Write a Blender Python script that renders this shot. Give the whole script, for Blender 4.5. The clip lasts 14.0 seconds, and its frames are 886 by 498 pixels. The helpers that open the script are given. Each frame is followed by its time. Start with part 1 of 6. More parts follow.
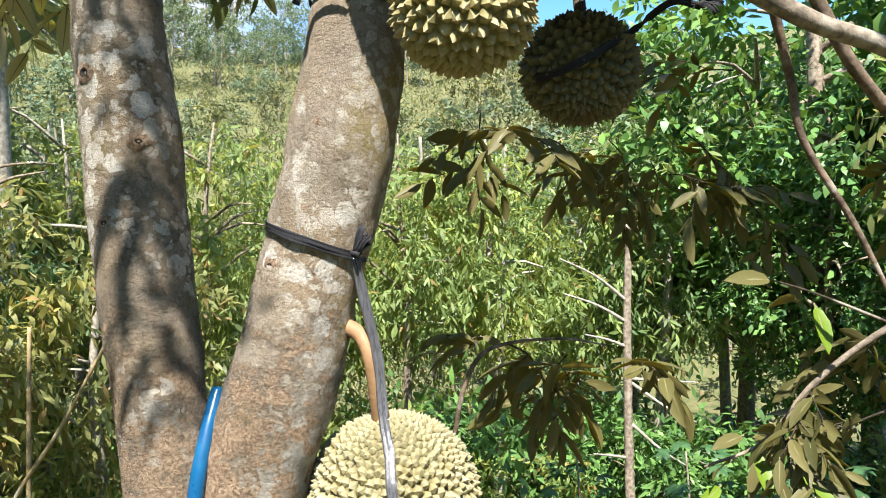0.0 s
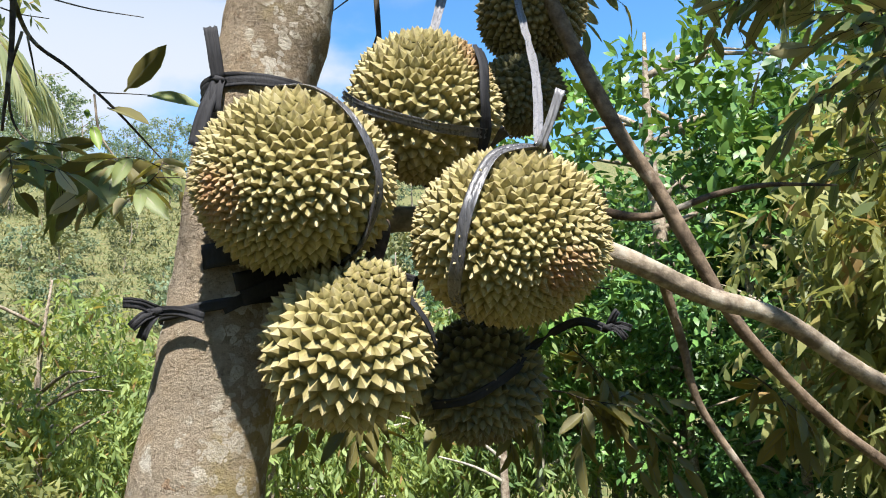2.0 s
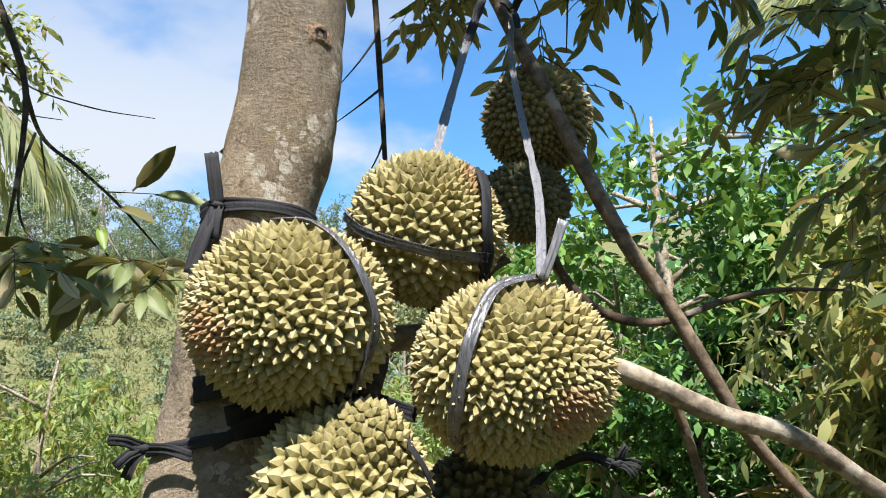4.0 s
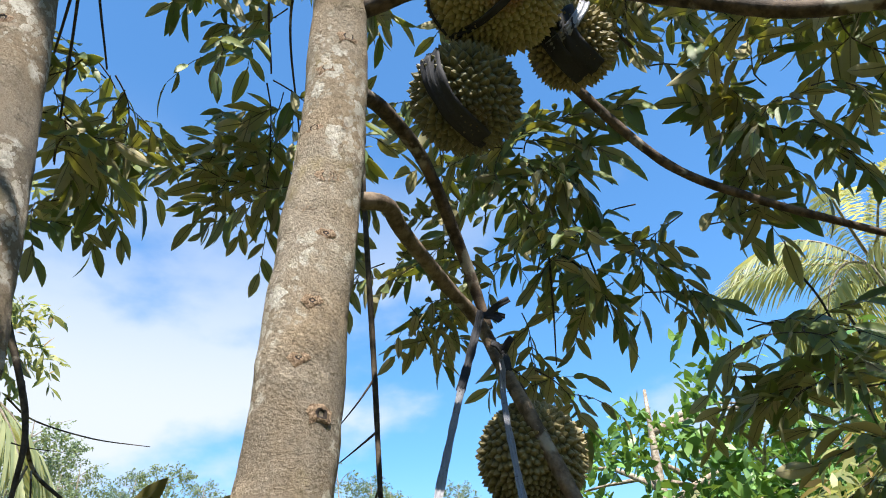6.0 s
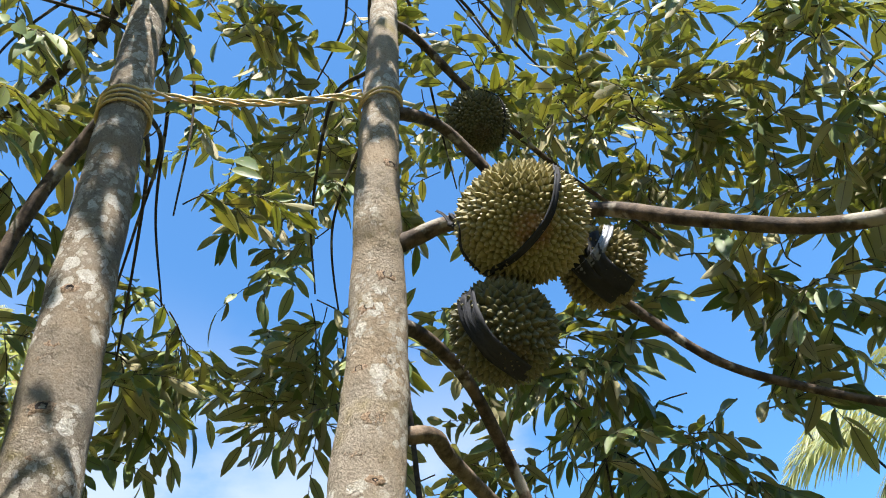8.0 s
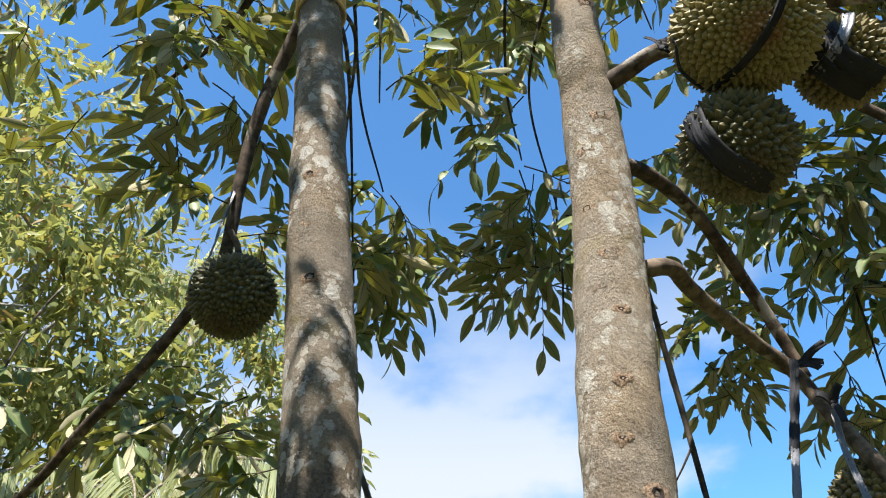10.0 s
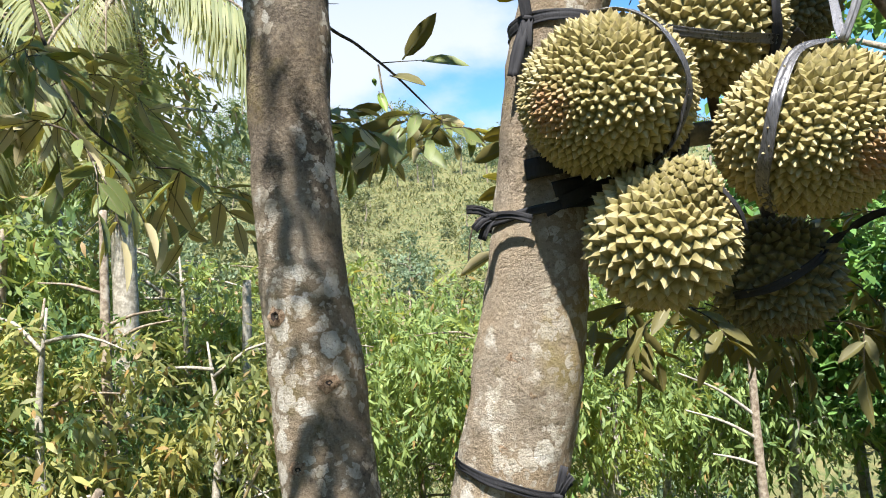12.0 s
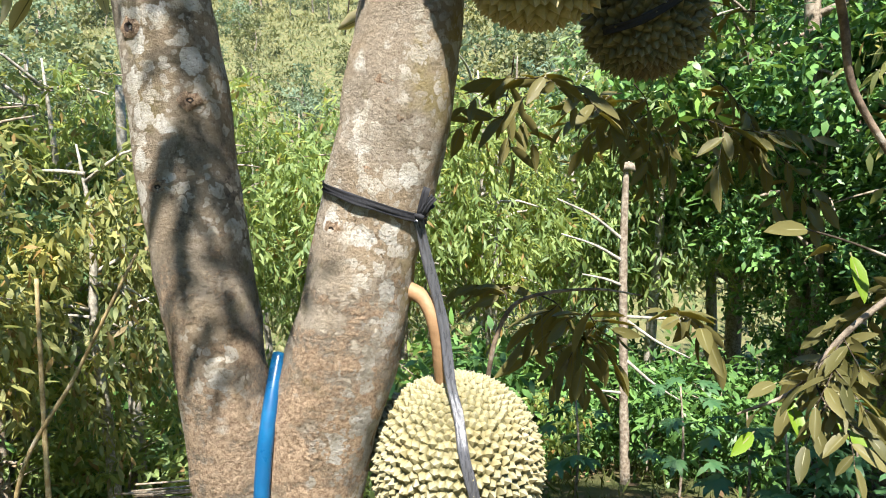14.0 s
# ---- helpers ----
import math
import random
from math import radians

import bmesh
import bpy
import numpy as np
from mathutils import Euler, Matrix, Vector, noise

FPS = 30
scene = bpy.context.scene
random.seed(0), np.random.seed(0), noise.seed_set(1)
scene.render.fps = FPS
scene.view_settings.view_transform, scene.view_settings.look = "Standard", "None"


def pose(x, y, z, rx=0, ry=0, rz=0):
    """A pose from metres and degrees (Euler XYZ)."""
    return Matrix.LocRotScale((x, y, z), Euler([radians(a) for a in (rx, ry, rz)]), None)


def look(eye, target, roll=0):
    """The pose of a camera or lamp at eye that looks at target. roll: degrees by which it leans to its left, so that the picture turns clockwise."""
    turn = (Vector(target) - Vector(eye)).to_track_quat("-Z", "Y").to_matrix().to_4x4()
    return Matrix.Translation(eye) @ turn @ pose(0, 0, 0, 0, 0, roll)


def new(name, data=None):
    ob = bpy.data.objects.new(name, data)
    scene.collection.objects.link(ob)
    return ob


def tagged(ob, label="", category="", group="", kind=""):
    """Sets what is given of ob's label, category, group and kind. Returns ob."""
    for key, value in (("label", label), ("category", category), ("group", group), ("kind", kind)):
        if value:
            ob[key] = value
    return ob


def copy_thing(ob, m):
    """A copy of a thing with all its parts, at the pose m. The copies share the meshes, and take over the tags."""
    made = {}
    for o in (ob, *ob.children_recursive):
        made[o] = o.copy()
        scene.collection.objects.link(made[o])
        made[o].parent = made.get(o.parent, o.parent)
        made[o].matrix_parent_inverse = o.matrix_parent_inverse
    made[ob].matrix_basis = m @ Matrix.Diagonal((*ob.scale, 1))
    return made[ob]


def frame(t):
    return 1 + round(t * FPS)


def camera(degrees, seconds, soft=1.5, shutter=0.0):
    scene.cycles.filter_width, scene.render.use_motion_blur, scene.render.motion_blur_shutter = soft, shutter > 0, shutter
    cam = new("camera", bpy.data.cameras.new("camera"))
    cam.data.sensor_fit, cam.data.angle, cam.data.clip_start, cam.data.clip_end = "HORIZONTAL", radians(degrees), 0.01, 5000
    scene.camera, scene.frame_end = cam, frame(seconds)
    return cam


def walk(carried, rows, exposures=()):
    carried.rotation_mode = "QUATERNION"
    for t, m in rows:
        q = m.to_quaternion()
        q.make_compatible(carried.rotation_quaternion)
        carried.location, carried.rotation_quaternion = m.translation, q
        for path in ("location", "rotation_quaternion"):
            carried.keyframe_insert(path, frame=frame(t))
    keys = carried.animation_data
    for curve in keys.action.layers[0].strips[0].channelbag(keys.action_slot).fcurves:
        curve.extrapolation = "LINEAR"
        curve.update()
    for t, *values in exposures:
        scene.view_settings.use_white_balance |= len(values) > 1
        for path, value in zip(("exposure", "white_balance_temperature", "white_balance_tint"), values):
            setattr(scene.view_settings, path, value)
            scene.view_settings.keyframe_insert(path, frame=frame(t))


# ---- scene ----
cam = camera(62.5, 14.0, 1.0)
PATH = [
    (0, (0.028, 0.066, 1.475), (-0.02, 2.065, 1.438), -0.6),
    (0.5, (-0.018, 0.052, 1.555), (0.012, 2.05, 1.625), -1.5),
    (1, (-0.019, 0.071, 1.638), (0.111, 2.057, 1.834), -2.1),
    (1.5, (-0.009, 0.145, 1.747), (0.275, 2.108, 2.001), -2.9),
    (2, (0.005, 0.218, 1.804), (0.333, 2.172, 2.079), -2.9),
    (2.2, (0.012, 0.241, 1.813), (0.343, 2.194, 2.093), -3.0),
    (4.3, (0.024, 0.223, 1.902), (0.326, 2.122, 2.453), -2.6),
    (4.5, (0.024, 0.212, 1.917), (0.326, 2.093, 2.527), -2.7),
    (5, (0.014, 0.184, 1.941), (0.309, 2.007, 2.709), -2.8),
    (5.5, (0.019, 0.162, 1.976), (0.311, 1.891, 2.938), -3.5),
    (6, (0.014, 0.127, 2.026), (0.325, 1.756, 3.144), -4.4),
    (6.5, (0.012, 0.095, 2.061), (0.334, 1.631, 3.302), -5.1),
    (7, (0.015, 0.062, 2.092), (0.347, 1.49, 3.452), -5.7),
    (7.2, (0.016, 0.055, 2.098), (0.351, 1.45, 3.491), -6.0),
    (9.3, (-0.04, 0.005, 2.097), (-0.28, 1.275, 3.623), -3.1),
    (9.5, (-0.052, 0.018, 2.088), (-0.343, 1.346, 3.555), -1.8),
    (10, (-0.052, 0.074, 2.035), (-0.409, 1.571, 3.313), -0.4),
    (10.5, (-0.101, 0.060, 2.038), (-0.420, 1.776, 3.014), -1.1),
    (11, (-0.105, 0.135, 1.962), (-0.400, 1.984, 2.665), -1.3),
    (11.5, (-0.111, 0.137, 1.872), (-0.388, 2.063, 2.337), -2.6),
    (12, (-0.134, 0.086, 1.700), (-0.402, 2.055, 1.924), -3.4),
    (12.5, (-0.213, 0.058, 1.546), (-0.521, 2.03, 1.422), 1.9),
    (13, (-0.202, 0.094, 1.527), (-0.505, 2.061, 1.323), 2.4),
    (13.5, (-0.159, 0.103, 1.532), (-0.313, 2.086, 1.324), 0.9),
    (14, (-0.104, 0.093, 1.516), (-0.102, 2.082, 1.304), -1.1),
]
walk(cam, [(t, look(eye, target, roll)) for t, eye, target, roll in PATH], [(0, 1.46), (1, 1.4), (2, 1.25), (4.5, 1.22), (7, 1.49), (9.5, 1.53), (10, 1.32), (11, 1.15), (12, 1.43), (13, 1.62), (14, 1.57)])

# ---- light ----
SUN_DIR = Vector((0.0, -0.54, 0.842)).normalized()
world = bpy.data.worlds.new("sky")
scene.world = world
world.use_nodes = True
wn, wl = world.node_tree.nodes, world.node_tree.links
wn.clear()
w_out = wn.new("ShaderNodeOutputWorld")
w_bg = wn.new("ShaderNodeBackground")
w_sky = wn.new("ShaderNodeTexSky")
w_sky.sky_type, w_sky.sun_disc = "NISHITA", False
w_sky.sun_elevation = math.asin(SUN_DIR.z)
w_sky.sun_rotation = math.atan2(SUN_DIR.x, SUN_DIR.y)
w_sky.air_density, w_sky.dust_density, w_sky.ozone_density = 1.0, 0.3, 4.0
w_tc = wn.new("ShaderNodeTexCoord")
w_map = wn.new("ShaderNodeMapping")
w_map.inputs["Location"].default_value = (0.35, 0.1, 0.0)
w_map.inputs["Scale"].default_value = (1.0, 1.0, 1.9)
w_noise = wn.new("ShaderNodeTexNoise")
w_noise.inputs["Scale"].default_value, w_noise.inputs["Detail"].default_value = 2.3, 7.0
w_noise.inputs["Roughness"].default_value = 0.52
w_ramp = wn.new("ShaderNodeMapRange")
w_ramp.interpolation_type = "SMOOTHSTEP"
w_ramp.inputs["From Min"].default_value, w_ramp.inputs["From Max"].default_value = 0.44, 0.60
w_sep = wn.new("ShaderNodeSeparateXYZ")
# the cloud bank thins out towards +x
w_bank = wn.new("ShaderNodeMath")
w_bank.operation = "MULTIPLY_ADD"
w_bank.inputs[1].default_value = -0.16
w_low = wn.new("ShaderNodeMapRange")
w_low.interpolation_type = "SMOOTHSTEP"
w_low.inputs["From Min"].default_value, w_low.inputs["From Max"].default_value = 0.72, 0.34
w_mul = wn.new("ShaderNodeMath")
w_mul.operation = "MULTIPLY"
w_hor = wn.new("ShaderNodeMapRange")
w_hor.interpolation_type = "SMOOTHSTEP"
w_hor.inputs["From Min"].default_value, w_hor.inputs["From Max"].default_value = 0.34, 0.04
w_max = wn.new("ShaderNodeMath")
w_max.operation = "MAXIMUM"
w_half = wn.new("ShaderNodeMath")
w_half.operation = "MULTIPLY"
w_half.inputs[1].default_value = 0.60
w_dim = wn.new("ShaderNodeMix")
w_dim.data_type, w_dim.blend_type = "RGBA", "MULTIPLY"
w_dim.inputs["Factor"].default_value = 1.0
SKY_GAIN = 0.106
w_dim.inputs["B"].default_value = (SKY_GAIN * 0.64, SKY_GAIN * 1.01, SKY_GAIN * 1.17, 1)
w_mix = wn.new("ShaderNodeMix")
w_mix.data_type = "RGBA"
w_mix.inputs["B"].default_value = (0.345, 0.375, 0.42, 1)
wl.new(w_tc.outputs["Generated"], w_map.inputs["Vector"])
wl.new(w_map.outputs["Vector"], w_noise.inputs["Vector"])
wl.new(w_sep.outputs["X"], w_bank.inputs[0])
wl.new(w_noise.outputs["Fac"], w_bank.inputs[2])
wl.new(w_bank.outputs[0], w_ramp.inputs["Value"])
wl.new(w_tc.outputs["Generated"], w_sep.inputs["Vector"])
wl.new(w_sep.outputs["Z"], w_low.inputs["Value"])
wl.new(w_sep.outputs["Z"], w_hor.inputs["Value"])
wl.new(w_ramp.outputs["Result"], w_mul.inputs[0])
wl.new(w_low.outputs["Result"], w_mul.inputs[1])
wl.new(w_hor.outputs["Result"], w_half.inputs[0])
wl.new(w_mul.outputs[0], w_max.inputs[0])
wl.new(w_half.outputs[0], w_max.inputs[1])
wl.new(w_sky.outputs["Color"], w_dim.inputs["A"])
wl.new(w_dim.outputs["Result"], w_mix.inputs["A"])
wl.new(w_max.outputs[0], w_mix.inputs["Factor"])
wl.new(w_mix.outputs["Result"], w_bg.inputs["Color"])
wl.new(w_bg.outputs["Background"], w_out.inputs["Surface"])

sun_data = bpy.data.lights.new("sun", "SUN")
sun_data.energy, sun_data.angle, sun_data.color = 5.0, radians(0.6), (1.0, 0.95, 0.885)
sun = new("sun", sun_data)
sun.matrix_world = look(SUN_DIR * 50, (0, 0, 0))

# ---- materials ----


class Mat:
    """A node material with short helpers."""

    def __init__(self, name):
        self.m = bpy.data.materials.new(name)
        self.m.use_nodes = True
        self.n, self.l = self.m.node_tree.nodes, self.m.node_tree.links
        self.b = self.n["Principled BSDF"]
        self.out = self.n["Material Output"]
        self.coord = self.n.new("ShaderNodeTexCoord").outputs["Object"]

    def mapped(self, scale, vec=None):
        k = self.n.new("ShaderNodeMapping")
        k.inputs["Scale"].default_value = scale
        self.l.new(vec or self.coord, k.inputs["Vector"])
        return k.outputs["Vector"]

    def noise(self, scale, detail=4.0, rough=0.55, vec=None, distort=0.0):
        k = self.n.new("ShaderNodeTexNoise")
        for key, v in (("Scale", scale), ("Detail", detail), ("Roughness", rough), ("Distortion", distort)):
            k.inputs[key].default_value = v
        self.l.new(vec or self.coord, k.inputs["Vector"])
        return k.outputs["Fac"]

    def voronoi(self, scale, vec=None, out="Distance", feature="F1"):
        k = self.n.new("ShaderNodeTexVoronoi")
        k.feature = feature
        k.inputs["Scale"].default_value = scale
        self.l.new(vec or self.coord, k.inputs["Vector"])
        return k.outputs[out]

    def step(self, v, a, b, lo=0.0, hi=1.0):
        k = self.n.new("ShaderNodeMapRange")
        k.interpolation_type = "SMOOTHSTEP"
        for key, x in (("From Min", a), ("From Max", b), ("To Min", lo), ("To Max", hi)):
            k.inputs[key].default_value = x
        self.l.new(v, k.inputs["Value"])
        return k.outputs["Result"]

    def math(self, op, a, b):
        k = self.n.new("ShaderNodeMath")
        k.operation = op
        for i, v in enumerate((a, b)):
            if isinstance(v, (int, float)):
                k.inputs[i].default_value = v
            else:
                self.l.new(v, k.inputs[i])
        return k.outputs[0]

    def mix(self, fac, a, b, kind="MIX"):
        k = self.n.new("ShaderNodeMix")
        k.data_type, k.blend_type = "RGBA", kind
        for key, v in (("Factor", fac), ("A", a), ("B", b)):
            if isinstance(v, (int, float)):
                k.inputs[key].default_value = v
            elif isinstance(v, tuple):
                k.inputs[key].default_value = (*v, 1) if len(v) == 3 else v
            else:
                self.l.new(v, k.inputs[key])
        return k.outputs["Result"]

    def attr(self, name):
        k = self.n.new("ShaderNodeAttribute")
        k.attribute_name = name
        return k.outputs["Fac"]

    def island(self):
        return self.n.new("ShaderNodeNewGeometry").outputs["Random Per Island"]

    def object_random(self):
        return self.n.new("ShaderNodeObjectInfo").outputs["Random"]

    def set(self, color=None, rough=None, spec=None, metal=None):
        for key, v in (("Base Color", color), ("Roughness", rough), ("Specular IOR Level", spec), ("Metallic", metal)):
            if v is None:
                continue
            if isinstance(v, (int, float)):
                self.b.inputs[key].default_value = v
            elif isinstance(v, tuple):
                self.b.inputs[key].default_value = (*v, 1)
            else:
                self.l.new(v, self.b.inputs[key])
        return self

    def bump(self, height, strength=0.5, distance=0.01):
        k = self.n.new("ShaderNodeBump")
        k.inputs["Strength"].default_value, k.inputs["Distance"].default_value = strength, distance
        self.l.new(height, k.inputs["Height"])
        self.l.new(k.outputs["Normal"], self.b.inputs["Normal"])
        return self

    def thin(self, color, amount):
        """Lets light shine through, as a leaf does."""
        t = self.n.new("ShaderNodeBsdfTranslucent")
        if isinstance(color, tuple):
            t.inputs["Color"].default_value = (*color, 1)
        else:
            self.l.new(color, t.inputs["Color"])
        k = self.n.new("ShaderNodeMixShader")
        k.inputs["Fac"].default_value = amount
        self.l.new(self.b.outputs["BSDF"], k.inputs[1])
        self.l.new(t.outputs["BSDF"], k.inputs[2])
        self.l.new(k.outputs["Shader"], self.out.inputs["Surface"])
        return self


def make_bark(name, lichen, rust, tone, mould):
    k = Mat(name)
    wav = k.noise(6.0, 4.0)
    fine = k.noise(420.0, 3.0, 0.7)
    speck = k.noise(170.0, 5.0, 0.75)
    ring = k.noise(1.0, 5.0, 0.7, k.mapped((45, 45, 190)), 0.5)
    mott = k.noise(34.0, 8.0, 0.76)
    col = k.mix(k.step(wav, 0.36, 0.64), (0.262 * tone, 0.20 * tone, 0.132 * tone), (0.25 * tone, 0.21 * tone, 0.16 * tone))
    col = k.mix(k.step(mott, 0.47, 0.33, 0.0, 0.65), col, (0.115 * tone, 0.088 * tone, 0.056 * tone))
    col = k.mix(k.step(mott, 0.55, 0.66, 0.0, 0.5), col, (0.37 * tone, 0.315 * tone, 0.24 * tone))
    col = k.mix(k.step(ring, 0.55, 0.72, 0.0, 0.16), col, (0.40 * tone, 0.34 * tone, 0.26 * tone))
    col = k.mix(k.step(ring, 0.42, 0.26, 0.0, 0.30), col, (0.10, 0.072, 0.05))
    col = k.mix(k.step(speck, 0.54, 0.68, 0.0, 0.6), col, (0.43 * tone, 0.36 * tone, 0.27 * tone))
    col = k.mix(k.step(speck, 0.46, 0.32, 0.0, 0.6), col, (0.095, 0.065, 0.042))
    low = k.n.new("ShaderNodeSeparateXYZ")
    k.l.new(k.coord, low.inputs["Vector"])
    # bark is darker and more blotched from about z 1.84 to 2.75
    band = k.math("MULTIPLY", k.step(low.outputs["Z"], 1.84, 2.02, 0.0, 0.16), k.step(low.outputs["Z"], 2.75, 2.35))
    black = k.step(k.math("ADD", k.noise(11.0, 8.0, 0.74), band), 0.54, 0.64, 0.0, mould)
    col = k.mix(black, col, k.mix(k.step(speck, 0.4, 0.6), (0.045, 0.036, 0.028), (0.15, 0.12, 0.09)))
    foot = k.step(low.outputs["Z"], 1.52, 1.12, 0.0, 0.19)
    flaky = k.noise(13.0, 9.0, 0.78, k.mapped((1, 1, 1.4)))
    rusty = k.step(k.math("ADD", flaky, foot), 0.60, 0.70, 0.0, rust)
    col = k.mix(rusty, col, k.mix(k.step(speck, 0.36, 0.62), (0.28, 0.175, 0.105), (0.60, 0.43, 0.28)))
    warp = k.n.new("ShaderNodeVectorMath")
    warp.operation = "MULTIPLY_ADD"
    nz = k.n.new("ShaderNodeTexNoise")
    nz.inputs["Scale"].default_value, nz.inputs["Detail"].default_value = 55.0, 7.0
    k.l.new(k.coord, nz.inputs["Vector"])
    k.l.new(nz.outputs["Color"], warp.inputs[0])
    warp.inputs[1].default_value = (0.026, 0.026, 0.026)
    k.l.new(k.coord, warp.inputs[2])
    # lichen sits thickest on the side that looks away from the fork
    side = k.step(k.math("ADD", low.outputs["X"], k.math("MULTIPLY", low.outputs["Z"], -0.24)), -0.58, -0.46, -0.02, 0.09)
    where = k.step(k.math("ADD", k.noise(4.6, 4.0), side), 0.45, 0.50)
    moss = k.step(k.math("ADD", k.noise(5.5, 5.0, 0.6), side), 0.55, 0.70, 0.0, 0.55 * lichen)
    col = k.mix(k.math("MULTIPLY", moss, k.step(mott, 0.3, 0.6, 0.35, 1.0)), col, (0.33, 0.26, 0.075))
    for scale, size, shade, share in ((44.0, 0.56, (0.58, 0.53, 0.45), 0.45), (90.0, 0.52, (0.50, 0.45, 0.38), 0.4), (24.0, 0.50, (0.62, 0.59, 0.53), 0.36)):
        spot = k.step(k.voronoi(scale, warp.outputs[0]), size, size * 0.93)
        pick = k.n.new("ShaderNodeSeparateColor")
        k.l.new(k.voronoi(scale, warp.outputs[0], "Color"), pick.inputs[0])
        keep = k.step(pick.outputs[0], 1.0 - share * lichen, 1.01 - share * lichen)
        fac = k.math("MULTIPLY", k.math("MULTIPLY", spot, keep), where)
        tex = k.mix(k.step(mott, 0.35, 0.65), shade, (shade[0] * 0.70, shade[1] * 0.67, shade[2] * 0.60))
        col = k.mix(k.math("MULTIPLY", fac, k.step(speck, 0.34, 0.50, 0.2, 0.95)), col, tex)
    k.set(col, 0.86, 0.25)
    height = k.math("ADD", k.math("ADD", k.math("MULTIPLY", ring, 0.2), k.math("ADD", k.math("MULTIPLY", speck, 0.6), k.math("MULTIPLY", mott, 0.9))), k.math("MULTIPLY", k.math("MULTIPLY", rusty, mott), 2.6))
    return k.bump(height, 1.0, 0.012).m


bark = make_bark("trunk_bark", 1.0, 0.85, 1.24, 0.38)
k = Mat("scar_bark")
rub, rub2 = k.noise(160.0, 5.0, 0.75), k.noise(45.0, 4.0)
scar_bark = k.set(k.mix(k.step(rub, 0.36, 0.62), (0.15, 0.095, 0.06), (0.42, 0.30, 0.20)), 0.95, 0.15).bump(k.math("ADD", rub, rub2), 1.0, 0.012).m
# left stem: more mould, and a lower tone that carries its leaf shade
bark_l = make_bark("shaded_mouldy_bark", 0.85, 0.7, 1.02, 0.7)


def make_branch_bark(name, dark, light):
    k = Mat(name)
    m = k.noise(30.0, 6.0, 0.65)
    g = k.noise(1.0, 6.0, 0.7, k.mapped((90, 90, 60)))
    col = k.mix(k.step(m, 0.35, 0.7), dark, light)
    col = k.mix(k.step(k.noise(12.0, 4.0), 0.58, 0.66, 0, 0.6), col, (0.42, 0.38, 0.31))
    k.set(col, 0.8, 0.3)
    return k.bump(k.math("ADD", m, g), 0.6, 0.004).m


branch_bark = make_branch_bark("branch_bark", (0.035, 0.024, 0.016), (0.14, 0.098, 0.066))
brown_branch_bark = make_branch_bark("brown_branch_bark", (0.075, 0.054, 0.037), (0.25, 0.185, 0.13))
pale_branch_bark = make_branch_bark("pale_branch_bark", (0.12, 0.095, 0.07), (0.34, 0.28, 0.21))
twig_bark = make_branch_bark("twig_bark", (0.03, 0.022, 0.014), (0.10, 0.075, 0.05))


def make_husk(name, valley, side, tip, scar=(0.29, 0.155, 0.075)):
    k = Mat(name)
    big = k.noise(9.0, 3.0)
    fine = k.noise(160.0, 4.0)
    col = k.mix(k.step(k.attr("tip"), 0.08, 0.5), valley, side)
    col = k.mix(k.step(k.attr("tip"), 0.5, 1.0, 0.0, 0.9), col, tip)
    col = k.mix(k.step(big, 0.35, 0.7, 0.0, 0.5), col, k.mix(0.75, col, (1.0, 0.86, 0.62), "MULTIPLY"))
    col = k.mix(k.step(fine, 0.45, 0.75, 0.0, 0.35), col, (0.16, 0.12, 0.05))
    col = k.mix(k.math("MULTIPLY", k.attr("scar"), k.step(k.noise(60.0, 4.0), 0.3, 0.6, 0.45, 0.95)), col, scar)
    col = k.mix(k.math("MULTIPLY", k.island(), 0.22), col, (0.36, 0.29, 0.12))
    k.set(col, 0.55, 0.35)
    return k.bump(fine, 0.3, 0.002).m


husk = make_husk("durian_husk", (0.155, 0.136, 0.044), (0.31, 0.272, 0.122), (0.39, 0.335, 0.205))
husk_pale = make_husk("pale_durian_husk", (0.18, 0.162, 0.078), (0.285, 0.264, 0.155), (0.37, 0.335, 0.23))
# husk_dark mixes unripe green with shade; husk_olive is husk darkened for shade
husk_dark = make_husk("shaded_green_durian_husk", (0.03, 0.034, 0.017), (0.082, 0.088, 0.046), (0.17, 0.155, 0.10), (0.085, 0.062, 0.034))
husk_olive = make_husk("shaded_olive_husk", (0.05, 0.046, 0.018), (0.20, 0.175, 0.08), (0.30, 0.25, 0.15), (0.10, 0.07, 0.04))

stalk_skin = Mat("stalk_skin")
stalk_skin = stalk_skin.set(stalk_skin.mix(stalk_skin.noise(40.0), (0.2, 0.1, 0.045), (0.42, 0.26, 0.13)), 0.6).bump(stalk_skin.noise(120.0), 0.4, 0.003).m


